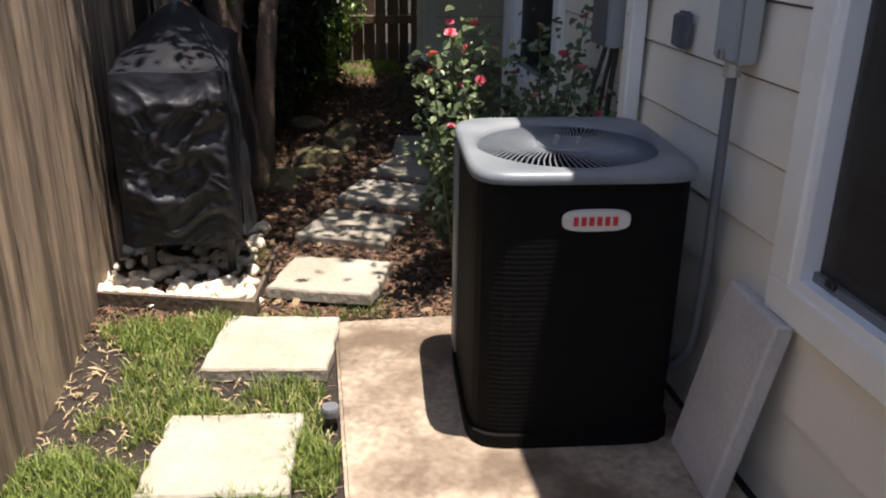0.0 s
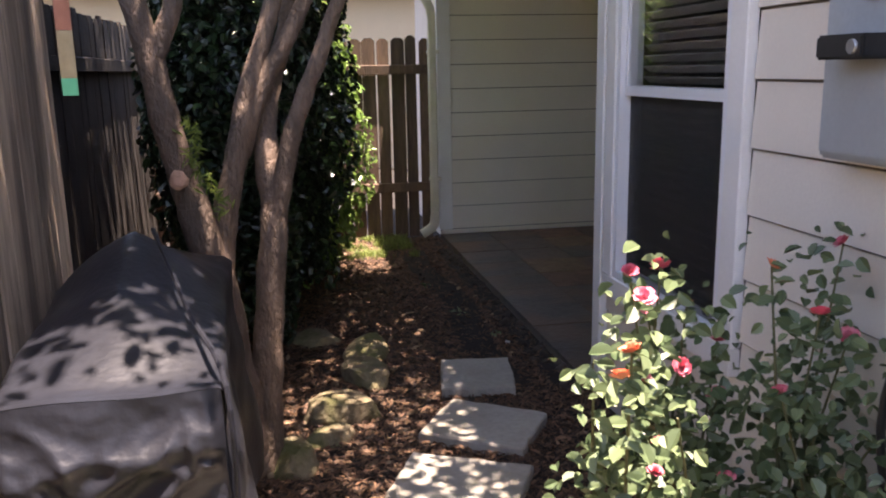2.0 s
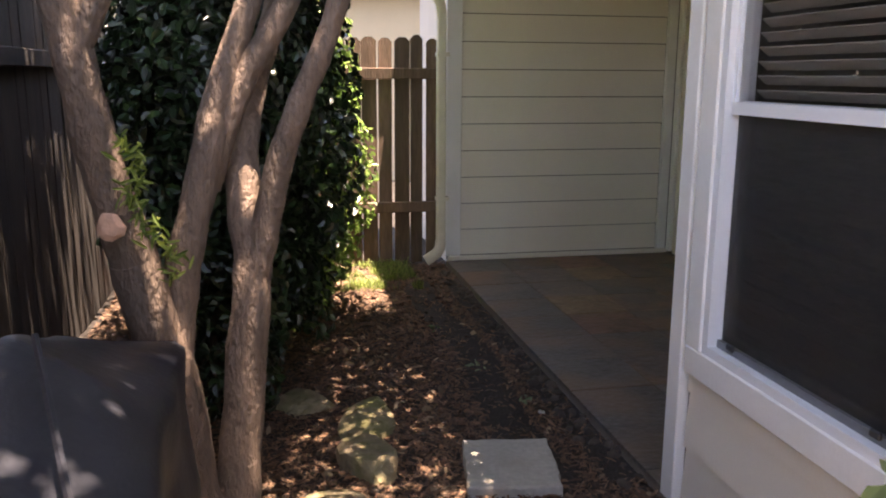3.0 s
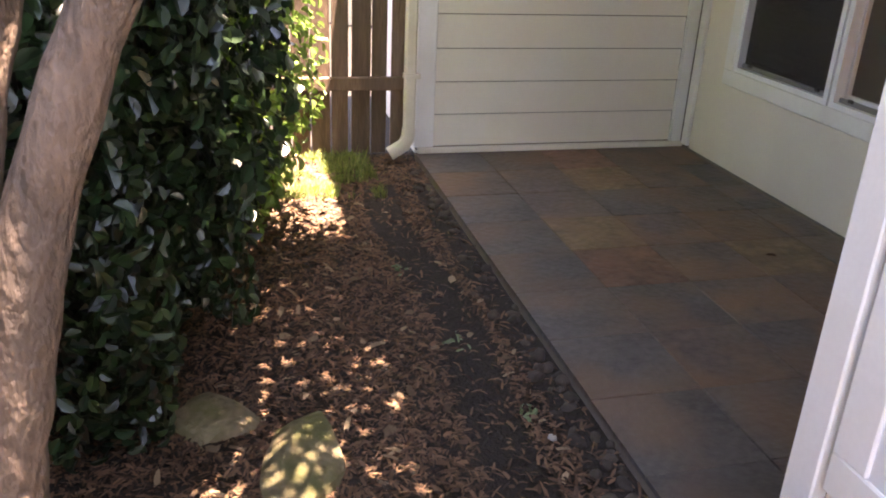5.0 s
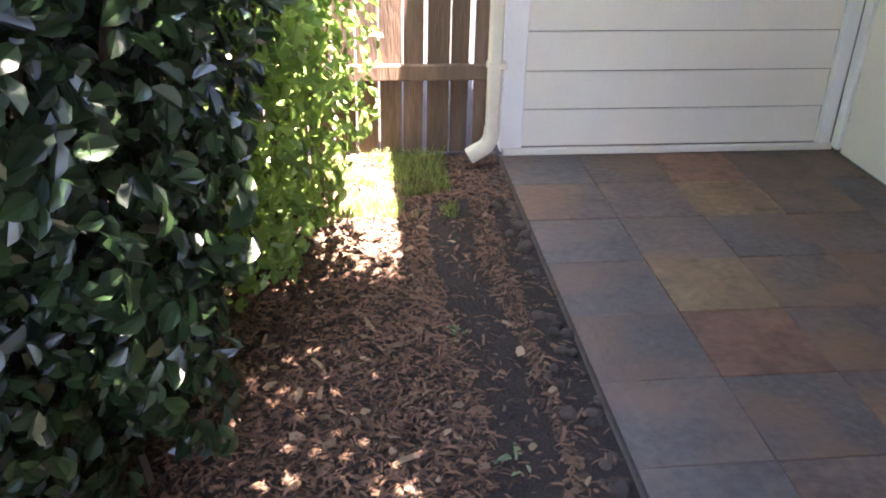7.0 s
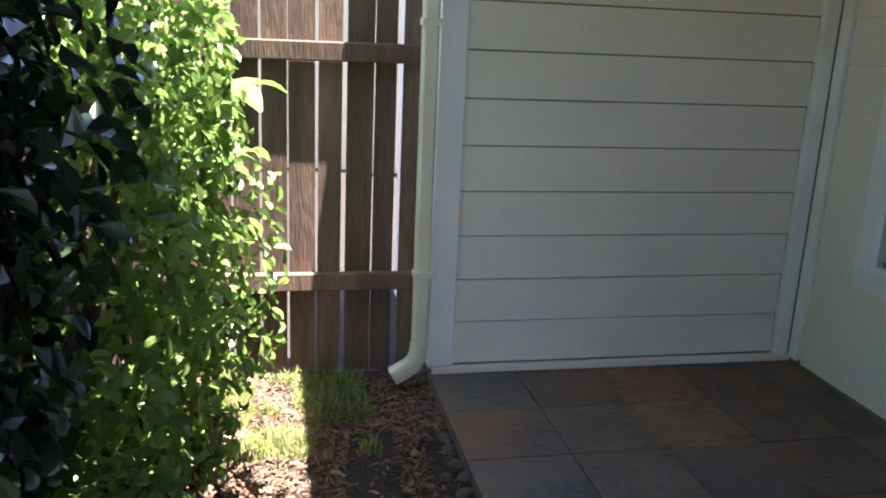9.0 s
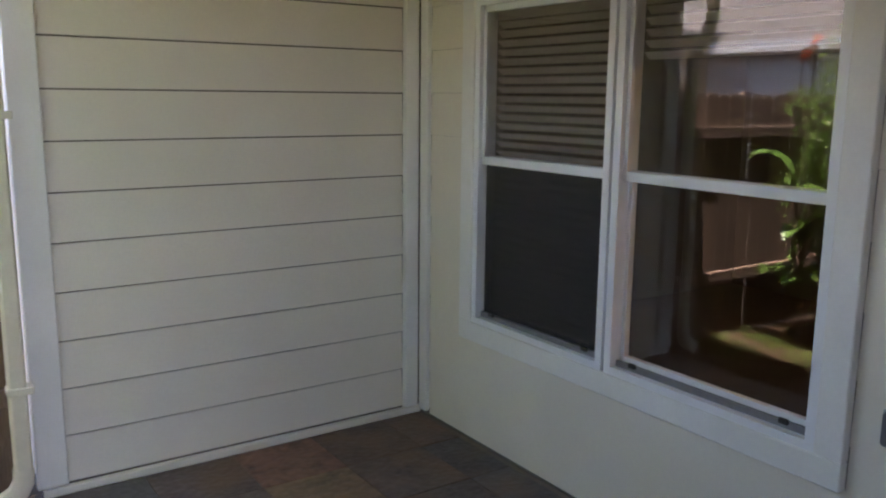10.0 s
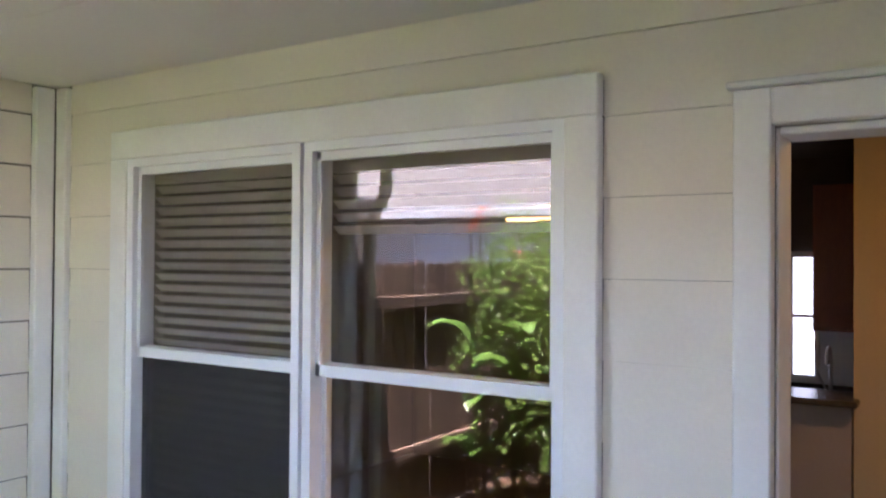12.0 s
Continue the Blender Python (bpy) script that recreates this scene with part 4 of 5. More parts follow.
limb([(-2.08, 5.5, 2.6), (-1.94, 5.0, 2.64), (-1.795, 4.50, 2.64), (-1.8, 4.3, 2.8)], 0.022, 0.012)
for z, y, x, a in ((1.12, 5.60, -1.735, -70),):
    q = part("knot", rock_mesh(3, 0.03, 0.012, 0.034, 2), material("pale cut knot", (0.42, 0.24, 0.16), 0.8, 0.2, 20, 60, 0.2), tree)
    q.matrix_local = pose(x + 0.01, y - 0.045, z, 0, 0, 0)
g = np.random.default_rng(5)
cl, nr = [], []
for k in range(365):
    cx, cy, cz = g.uniform(-3.2, 0.35), g.uniform(4.35, 7.7), g.uniform(3.05, 4.9)
    # Extra clumps out of view over the eave, added to shade the mulch strip.
    if k > 330:
        cx, cy = g.uniform(-0.9, 0.3), g.uniform(6.3, 7.9)
    if k > 320 and k % 2:
        cx, cy, cz = g.uniform(-0.75, 0.1), g.uniform(7.5, 8.35), g.uniform(2.95, 3.6)
    if k <= 330 and cx < -1.2:
        cy = max(cy, 4.6)
    m = int(g.integers(60, 130))
    p_ = g.normal(0, 1, (m, 3)) * np.array([0.2, 0.22, 0.13]) + (cx, cy, cz)
    if -0.95 < cx < -0.35 and 5.4 < cy < 6.5 and k % 5 < 3:
        continue
    cl.append(p_)
    nr.append(np.tile([0, 0, 1.0], (m, 1)))
# More unseen clumps, added to block sun from the grill and the far mulch.
g2 = np.random.default_rng(77)
for k in range(9):
    cl.append(g2.normal(0, 1, (120, 3)) * np.array([0.17, 0.15, 0.1]) + (g2.uniform(-1.85, -1.1), g2.uniform(4.35, 5.1), g2.uniform(3.1, 4.2)))
    nr.append(np.tile([0, 0, 1.0], (120, 1)))
for k in range(18):
    cl.append(g2.normal(0, 1, (110, 3)) * np.array([0.16, 0.14, 0.1]) + (g2.uniform(-0.75, -0.1), g2.uniform(7.75, 8.3), g2.uniform(2.95, 3.5)))
    nr.append(np.tile([0, 0, 1.0], (110, 1)))
leaf_cloud("crown", np.concatenate(cl), np.concatenate(nr), 0.062, 0.034, MYRTLE, tree, 6)
# sprout of pale twigs on the stem
sprout = [(-1.60 - 0.10 * f + 0.02 * math.sin(9 * f), 5.58, 1.0 + 0.32 * f) for f in np.linspace(0, 1, 26)]
leaf_cloud("sprout", np.array([[p_[0] + g.normal(0, 0.014), p_[1] - 0.02 + g.normal(0, 0.012), p_[2] + g.normal(0, 0.012)] for p_ in sprout for _ in range(5)]), np.tile([0.3, -1, 0.3], (130, 1)), 0.036, 0.007, GRASS, tree, 9)


# unseen broad tree, added beyond the side fence to keep sun off it
big = thing("tree", "unseen leafy tree added beyond the side fence to cast shade", "tree", pose(0, 0, 0))
limb([(-3.9, 7.2, -0.2), (-3.85, 7.2, 1.2), (-3.8, 7.15, 2.6), (-3.7, 7.0, 4.0)], 0.16, 0.08, big, "trunk")
limb([(-3.82, 7.2, 2.2), (-3.3, 7.5, 3.2), (-2.9, 7.8, 4.0)], 0.08, 0.03, big)
limb([(-3.82, 7.2, 2.4), (-4.3, 6.6, 3.4), (-4.6, 6.0, 4.2)], 0.08, 0.03, big)
cl, nr = [], []
for k in range(270):
    cx, cy = g.uniform(-5.2, -2.05), g.uniform(5.3, 9.9)
    cx = min(cx, -2.25) if cy > 8.2 else cx
    p_ = g.normal(0, 1, (90, 3)) * np.array([0.24, 0.24, 0.16]) + (cx, cy, g.uniform(2.9, 5.2))
    cl.append(p_)
    nr.append(np.tile([0, 0, 1.0], (90, 1)))
leaf_cloud("crown", np.concatenate(cl), np.concatenate(nr), 0.075, 0.045, MYRTLE, big, 16)


# hedge bush
def hedge(name, label, centre, radii, count, seed, leaf=(0.055, 0.034), mat=HEDGE, lumps=0.22):
    b = thing(name, label, "bush", pose(0, 0, 0))
    g = np.random.default_rng(seed)
    d = g.normal(0, 1, (count, 3))
    d /= np.linalg.norm(d, axis=1)[:, None]
    rr = np.array([1 + lumps * noise.noise(Vector(v) * 2.6 + Vector((seed, 0, 0))) + 0.12 * noise.noise(Vector(v) * 6) for v in d])
    depth = 1 - 0.42 * g.random(count) ** 2.2
    p = np.array(centre) + d * np.array(radii) * (rr * depth)[:, None]
    keep = p[:, 2] > -0.02
    nrm = d / np.array(radii)
    nrm = nrm / np.linalg.norm(nrm, axis=1)[:, None] + np.array([0, 0, 0.5])
    leaf_cloud("foliage", p[keep], nrm[keep], leaf[0], leaf[1], mat, b, seed)
    r = random.Random(seed)
    base = Vector((centre[0], centre[1], -0.08))
    for k in range(16):
        v = Vector((r.gauss(0, 1), r.gauss(0, 1), abs(r.gauss(0, 1)) + 0.4)).normalized()
        tip = Vector(centre) + Vector((v.x * radii[0], v.y * radii[1], v.z * radii[2])) * 0.85
        s = base + Vector((r.uniform(-0.2, 0.2), r.uniform(-0.4, 0.4), 0))
        part("branch", tube(curve_points([s, s.lerp(tip, 0.4) + Vector((0, 0, 0.12)), tip], 4), [0.018] * 4 + [0.012] * 4 + [0.005], 6), TWIG, b)
    return b


hedge("hedge_bush", "dense glossy-leaved hedge bush by the fence, green darkened for shade", (-1.56, 7.56, 1.38), (0.50, 1.0, 1.46), 27000, 3, (0.05, 0.031), lumps=0.36)
# The far shrub's leaf colour is raised to look sunlit.
hedge("shrub", "leafy shrub in the far bed, green brightened as sunlit", (-1.32, 9.0, 1.0), (0.52, 0.88, 1.22), 10500, 12, (0.052, 0.03), leaf_material("shrub leaf brightened for sun", (0.16, 0.29, 0.065), 0.35, 0.4, (0.28, 0.42, 0.11), 0.5), lumps=0.42)
hedge("hedge_bush", "hedge bush pressed against the side fence, darkened for shade", (-1.86, 8.5, 1.10), (0.34, 0.9, 1.25), 8000, 23, (0.044, 0.027))
# low runner of the hedge that leans over the mulch
run = thing("trailing_shoot", "young pale green shoot trailing from the hedge", "shoot", pose(0, 0, 0))
part("stem", tube(curve_points([(-1.52, 7.75, 0.02), (-1.40, 7.85, 0.12), (-1.30, 8.0, 0.25), (-1.25, 8.1, 0.36)], 4), 0.004, 5), STEM, run)
leaf_cloud("leaves", np.array([(-1.5 + 0.25 * f + 0.03 * math.sin(9 * f * 7), 7.76 + 0.33 * f, 0.05 + 0.31 * f) for f in np.linspace(0, 1, 16)]), np.tile([0.2, -0.6, 0.8], (16, 1)), 0.06, 0.038, CANNA, run, 4)


# roses
def bloom(parent, m, size, mat, seed):
    """A rose of overlapping cupped petals."""
    r = random.Random(seed)
    bm = bmesh.new()
    for ring, (n, rad, tilt) in enumerate(((3, 0.25, 75), (5, 0.5, 55), (6, 0.8, 30), (7, 1.0, 12))):
        for k in range(n):
            a = 2 * math.pi * (k + 0.5 * ring + r.uniform(-0.15, 0.15)) / n
            rot = Matrix.Rotation(a, 4, 'Z') @ Matrix.Rotation(-radians(tilt + r.uniform(-10, 10)), 4, 'Y')
            w = 0.42 * size * (0.6 + 0.5 * rad)
            L = size * (0.55 + 0.45 * rad)
            pts = [(0, 0, 0), (L * 0.5, -w, 0.1 * size), (L, -w * 0.6, 0.22 * size), (L * 1.05, w * 0.6, 0.2 * size), (L * 0.5, w, 0.1 * size)]
            bm.faces.new([bm.verts.new(rot @ Vector(p_)) for p_ in pts])
    ob = part("rose_bloom", bm, mat, parent)
    ob.matrix_local = m
    return ob


def rose_bush(label, base, tips, leaves, seed, spread, blooms):
    b = thing("rose_bush", label, "rose bush", pose(0, 0, 0))
    r = random.Random(seed)
    g = np.random.default_rng(seed)
    pts = []
    for t in tips:
        s = Vector(base) + Vector((r.uniform(-0.07, 0.07), r.uniform(-0.07, 0.07), 0))
        t = Vector(t)
        mid_ = s.lerp(t, 0.5) + Vector((r.uniform(-0.06, 0.06), r.uniform(-0.06, 0.06), 0.05))
        line = curve_points([s, mid_, t], 8)
        part("stem", tube(line, [0.007 - 0.0045 * i / (len(line) - 1) for i in range(len(line))], 6), STEM, b)
        for i, p_ in enumerate(line[3:]):
            for _ in range(leaves):
                pts.append((p_.x + r.gauss(0, spread), p_.y + r.gauss(0, spread), p_.z + r.gauss(0, spread * 0.8)))
    leaf_cloud("leaves", np.array(pts), np.tile([-0.35, -0.4, 0.8], (len(pts), 1)), 0.036, 0.025, ROSE_LEAF, b, seed, jitter=0.45)
    for k, (x, y, z) in enumerate(blooms):
        bloom(b, pose(x, y, z, r.uniform(-45, 15), r.uniform(-40, 20), r.uniform(0, 360)), r.uniform(0.018, 0.026), PETAL if k % 5 else PEACH, seed + k)
    return b


lit = [(x + 0.05, y, z - 0.04) for x, y, z in ((-0.80, 4.05, 0.98), (-0.70, 4.3, 1.07), (-0.58, 4.4, 1.05), (-0.62, 4.38, 0.96), (-0.66, 4.3, 0.82), (-0.50, 4.42, 0.95), (-0.42, 4.4, 0.72), (-0.72, 4.1, 0.7), (-0.44, 4.3, 0.55), (-0.40, 4.45, 0.84))]
shade = [(-0.26, 4.38, 1.0), (-0.18, 4.3, 0.9), (-0.06, 4.4, 1.04), (-0.10, 4.3, 0.84), (-0.05, 4.15, 0.75), (-0.02 - 0.04, 4.0, 0.62), (-0.12, 4.0, 0.72), (-0.3, 4.25, 0.74)]
rose_bush("sunlit rose bush with pink and red blooms", (-0.54, 4.33, -0.06), lit + [(-0.5, 4.25, 0.5), (-0.68, 4.4, 0.5), (-0.55, 4.2, 0.35), (-0.75, 4.25, 0.85), (-0.6, 4.15, 0.75), (-0.5, 4.5, 0.7)], 8, 31, 0.042, lit + [(-0.74, 4.12, 0.86), (-0.6, 4.22, 0.66), (-0.52, 4.3, 0.8), (-0.66, 4.2, 1.0)])
rose_bush("shaded rose bush with red blooms by the wall", (-0.22, 4.28, -0.06), shade + [(-0.3, 4.2, 0.45), (-0.1, 4.2, 0.45), (-0.2, 4.4, 0.6)], 9, 47, 0.052, shade)


# cannas by the far fence
def canna(m, height, nleaf, seed, flower=True, low=0.2, high=0.8):
    c = thing("canna_plant", "tall canna with broad leaves and orange-pink flowers", "canna plant", m, "cannas by the far fence")
    r = random.Random(seed)
    part("stem", tube(curve_points([(0, 0, 0), (0.02, 0.01, height * 0.5), (0.0, 0.03, height)], 5), [0.016] * 5 + [0.01] * 5 + [0.006], 8), STEM, c)
    for k in range(nleaf):
        z = height * (low + (high - low) * k / nleaf)
        a = k * 2.4 + seed
        L, W = r.uniform(0.40, 0.58), r.uniform(0.14, 0.20)
        bm = bmesh.new()
        rows = []
        for i in range(9):
            f = i / 8
            w = W * math.sin(math.pi * min(1, f * 0.92 + 0.06)) ** 0.8 * 0.5
            out, up = L * f * (1 - 0.25 * f), L * (0.75 * f - 0.75 * f * f)
            rows.append([bm.verts.new((out, s * w, up + abs(s) * w * 0.35)) for s in (-1, -0.5, 0, 0.5, 1)])
        for p_, q_ in zip(rows, rows[1:]):
            for i in range(4):
                bm.faces.new((p_[i], p_[i + 1], q_[i + 1], q_[i]))
        lf = smooth(part("leaf", bm, CANNA, c), 80)
        lf.matrix_local = pose(0, 0, z, 0, -r.uniform(5, 35), math.degrees(a))
    if flower:
        for k in range(3):
            bloom(c, pose(r.uniform(-0.04, 0.04), r.uniform(-0.04, 0.04), height + 0.03 * k, r.uniform(-50, 50), r.uniform(-50, 50), 0), 0.036, PEACH, seed + k)
    return c


for k, (x, y, h, n) in enumerate(((-0.98, 9.72, 2.02, 3), (-1.22, 9.80, 2.12, 4), (-1.35, 9.25, 1.75, 6), (-1.1, 9.5, 1.45, 6), (-1.6, 9.0, 2.0, 5), (-1.55, 9.65, 1.8, 5))):
    canna(pose(x, y, -0.06, 0, 0, 40 * k), h, n, k + 2, h > 1.7)
canna(pose(-0.98, 9.38, -0.06, 0, 0, -130), 1.45, 3, 3, False, 0.72, 0.98)

# grass near the pad and under the far fence
def grass(name, label, spots, seed, height):
    g = np.random.default_rng(seed)
    P = []
    for x0, x1, y0, y1, n in spots:
        q = np.stack([g.uniform(x0, x1, n), g.uniform(y0, y1, n)], 1)
        keep = np.array([noise.noise((a * 3.2, b * 3.2, seed)) + 0.5 * noise.noise((a * 9, b * 9, seed)) > -0.12 for a, b in q])
        P.append(q[keep])
    P = np.concatenate(P)
    ok = np.ones(len(P), bool)
    for sx, sy, w, d, a, z in STONES:
        c, s = math.cos(radians(a)), math.sin(radians(a))
        u = (P[:, 0] - sx) * c + (P[:, 1] - sy) * s
        v = -(P[:, 0] - sx) * s + (P[:, 1] - sy) * c
        ok &= ~((abs(u) < w / 2 - 0.02) & (abs(v) < d / 2 - 0.02))
    P = P[ok]
    n = len(P)
    h = height * g.uniform(0.4, 1.3, n)
    a = g.uniform(0, 2 * np.pi, n)
    lean = h * g.uniform(0.2, 0.9, n)
    w = g.uniform(0.0012, 0.003, n)
    z0 = np.array([ground_z(x, y) - 0.01 for x, y in P])
    c, s = np.cos(a), np.sin(a)
    base = np.stack([P[:, 0], P[:, 1], z0], 1)
    side = np.stack([-s * w, c * w, 0 * w], 1)
    mid_ = base + np.stack([c * lean * 0.35, s * lean * 0.35, h * 0.65], 1)
    tip = base + np.stack([c * lean, s * lean, h], 1)
    v = np.stack([base - side, base + side, mid_ + side * 0.8, mid_ - side * 0.8, tip], 1).reshape(-1, 3)
    i = np.arange(n) * 5
    f = np.stack([i, i + 1, i + 2, i + 3], 1).tolist() + np.stack([i + 3, i + 2, i + 4], 1).tolist()
    me = bpy.data.meshes.new(name)
    me.from_pydata(v.tolist(), [], f)
    me.materials.append(GRASS)
    return tagged(new(name, me), label, "grass", kind="stuff")


grass("grass", "patchy yellow-green grass between the stepping stones", [(-2.12, -1.16, 2.0, 3.2, 24000), (-2.12, -1.16, -1.5, 2.0, 16000), (-2.05, -1.2, 3.1, 4.02, 9500), (-1.95, -1.5, 3.85, 4.05, 1500)], 3, 0.062)
grass("grass", "small patch of green grass before the far fence", [(-1.0, -0.32, 9.3, 10.1, 5200)], 7, 0.07)
grass("grass", "thin tufts of grass at the path's edge", [(-1.5, -1.42, 4.4, 4.75, 120), (-1.15, -0.8, 3.98, 4.12, 240)], 9, 0.05)

# mulch
def chips(name, label, n, area, seed, size, mat, lift=0.012, holes=True):
    g = np.random.default_rng(seed)
    P = np.stack([g.uniform(area[0], area[1], n), g.uniform(area[2], area[3], n)], 1)
    ok = np.ones(n, bool)
    for sx, sy, w, d, a, z in STONES:
        c, s = math.cos(radians(a)), math.sin(radians(a))
        u = (P[:, 0] - sx) * c + (P[:, 1] - sy) * s
        v = -(P[:, 0] - sx) * s + (P[:, 1] - sy) * c
        ok &= ~((abs(u) < w / 2 - 0.005) & (abs(v) < d / 2 - 0.005))
    ok &= ~((P[:, 0] > -1.16) & (P[:, 1] < 3.985))
    # a bare soil trench runs along the patio edge
    tr = (np.abs(P[:, 0] + 0.34 + 0.04 * np.sin(P[:, 1] * 3)) < 0.10) | (np.abs(P[:, 0] + 0.08) < 0.07)
    ok &= ~(tr & (P[:, 1] > 6.3) & (P[:, 1] < 9.5) & (g.random(n) < 0.88))
    P = P[ok]
    n = len(P)
    a = g.uniform(0, 2 * np.pi, n)
    L = size[0] * g.uniform(0.4, 1.3, n)
    W = size[1] * g.uniform(0.5, 1.4, n)
    z = np.array([ground_z(x, y) for x, y in P]) + lift * g.random(n) + 0.004
    t = np.stack([np.cos(a), np.sin(a), g.normal(0, 0.25, n)], 1)
    s = np.stack([-np.sin(a), np.cos(a), g.normal(0, 0.4, n)], 1)
    c = np.stack([P[:, 0], P[:, 1], z], 1)
    up = np.array([0, 0, 1.0]) * (L * 0.08)[:, None]
    v = np.stack([c - t * L[:, None] / 2 - s * W[:, None] / 2, c - t * L[:, None] / 2 + s * W[:, None] / 3, c + s * W[:, None] / 2 + up, c + t * L[:, None] / 2 + s * W[:, None] / 4,
                  c + t * L[:, None] / 2 - s * W[:, None] / 3, c - s * W[:, None] / 2 + up], 1).reshape(-1, 3)
    i = np.arange(n) * 6
    f = np.concatenate([np.stack([i, i + 5, i + 2, i + 1], 1), np.stack([i + 5, i + 4, i + 3, i + 2], 1)])
    me = bpy.data.meshes.new(name)
    me.from_pydata(v.tolist(), [], f.tolist())
    me.materials.append(mat)
    return tagged(new(name, me), label, "mulch", kind="stuff")


chips("mulch", "brown shredded wood mulch over the bed", 85000, (-2.45, -0.02, 3.95, 10.12), 21, (0.038, 0.0085), MULCH)
chips("dry_leaves", "dry tan fallen leaves on the mulch", 800, (-2.2, -0.05, 4.0, 10.1), 22, (0.05, 0.022), leaf_material("dry leaf", (0.16, 0.1, 0.056), 0.8, 0.5, (0.33, 0.23, 0.14), 0.1), 0.02)
chips("dry_leaves", "dry straw and leaves among the grass", 5200, (-2.14, -1.17, -1.0, 4.0), 23, (0.04, 0.004), leaf_material("dry straw", (0.36, 0.26, 0.14), 0.8, 0.4, (0.55, 0.42, 0.25), 0.1), 0.015)

# small things on the ground
for x, y, k in ((-0.36, 7.62, 1), (-0.22, 7.12, 2), (-0.45, 8.3, 3)):
    sd = thing("seedling", "small green seedling sprouting in the bare soil", "seedling", pose(x, y, -0.05))
    leaf_cloud("leaves", np.array([(g.normal(0, 0.025), g.normal(0, 0.025), 0.012 + 0.02 * g.random()) for _ in range(9)]), np.tile([0, 0, 1.0], (9, 1)), 0.03, 0.015, ROSE_LEAF, sd, 60 + k)
cap = thing("bottle_cap", "small silver bottle cap lying on the soil", "bottle cap", pose(-0.2, 6.98, -0.042, 8, 5, 0))
part("top", disc(0.014, 0.004, 0.009, 18), STEEL, cap)
part("crimped_rim", loop_mesh([circle(0.016, 0, 18), circle(0.014, 0.006, 18)]), STEEL, cap)
lf = leaf_cloud("dry_leaf", np.array([(1.36, 8.12, 0.012)]), np.array([[0, 0, 1.0]]), 0.06, 0.03, leaf_material("brown leaf", (0.09, 0.05, 0.03), 0.8, 0.2, None, 0.05), None, 71, kind="")
tagged(lf, "single brown dry leaf on the slate patio", "leaf")

# ---- rooms seen through the patio door and window ----
CAB = material("orange brown cabinet wood", (0.30, 0.085, 0.03), 0.45, 0.2, 4, 40, 0.08, stretch=(4, 4, 0.6))
COUNTER = material("dark granite", (0.06, 0.045, 0.04), 0.25, 0.4, 30, 120, 0.02)
WARM = material("warm beige paint", (0.50, 0.36, 0.20), 0.7, 0.05, 3, 60, 0.03)
trim_piece("door_casing", XB - 0.022, XB + 0.025, DOOR[1], DOOR[1] + 0.085, 0.0, DOOR[3] + 0.085, "white door casing upright")
trim_piece("door_casing", XB - 0.022, XB + 0.025, DOOR[0] - 0.085, DOOR[0], 0.0, DOOR[3] + 0.085, "white door casing upright")
trim_piece("door_casing", XB - 0.022, XB + 0.025, DOOR[0], DOOR[1], DOOR[3], DOOR[3] + 0.085, "white door casing head")
trim_piece("door_casing", XB - 0.03, XB + 0.0, DOOR[0] - 0.1, DOOR[1] + 0.1, DOOR[3] + 0.087, DOOR[3] + 0.105, "white cap over the door casing")
trim_piece("door_jamb", XB + 0.026, XB + 0.17, DOOR[1] - 0.008, DOOR[1] + 0.0, 0.02, DOOR[3], "white door jamb")
trim_piece("door_jamb", XB + 0.026, XB + 0.17, DOOR[0] + 0.0, DOOR[0] + 0.03, 0.02, DOOR[3], "white door jamb")
trim_piece("door_jamb", XB + 0.026, XB + 0.17, DOOR[0] + 0.03, DOOR[1] - 0.008, DOOR[3] - 0.02, DOOR[3], "white door jamb head")
hw = thing("breakfast_bar", "half-height beige bar with dark stone top", "bar", pose(4.7, 7.47, -0.02))
part("half_wall", box(0, 0.12, -0.12, 1.2, 0, 1.04), material("beige bar paint", (0.34, 0.26, 0.2), 0.7, 0.05, 3, 60, 0.03), hw)
part("bar_top", box(-0.12, 0.26, -0.16, 1.24, 1.04, 1.075, 0.008), COUNTER, hw, "dark stone bar top")
col = tagged(part("wall_pillar", box(4.7, 4.9, 6.2, 7.34, -0.02, 2.5), WARM), "warm beige wall end beside the bar", "wall", kind="structure")
cab = thing("wall_cabinet", "orange-brown wooden wall cabinet over the sink", "cabinet", pose(5.88, 7.43, 1.31))
part("body", box(0, 0.3, -0.3, 0.3, 0, 0.97, 0.004), CAB, cab)
for s in (-1, 1):
    d = part("door", box(-0.02, -0.001, min(0, s * 0.29), max(0, s * 0.29), 0.02, 0.95, 0.004), CAB, cab)
    part("handle", tube([(-0.03, s * 0.03, 0.06), (-0.03, s * 0.03, 0.16)], 0.006, 6), STEEL, d)
kc = thing("kitchen_counter", "kitchen counter with a steel tap", "counter", pose(5.7, 7.4, -0.02))
part("body", box(0.02, 0.48, -0.7, 1.5, 0, 0.88), CAB, kc)
part("worktop", box(0, 0.5, -0.72, 1.52, 0.88, 0.92, 0.006), COUNTER, kc)
tap = thing("tap", "curved chrome kitchen tap", "tap", pose(5.95, 7.63, 0.90))
smooth(part("spout", tube(curve_points([(0, 0, 0), (0, 0, 0.2), (-0.05, 0, 0.3), (-0.13, 0, 0.28), (-0.16, 0, 0.2)], 5), 0.013, 8), STEEL, tap))
part("lever", tube([(0, 0.03, 0.02), (0, 0.09, 0.14)], 0.008, 6), STEEL, tap)
splash = tagged(part("wall_splash", box(6.16, 6.19, 6.3, 8.5, 0.92, 1.35), VINYL), "pale tiled wall behind the sink", "wall", kind="structure")
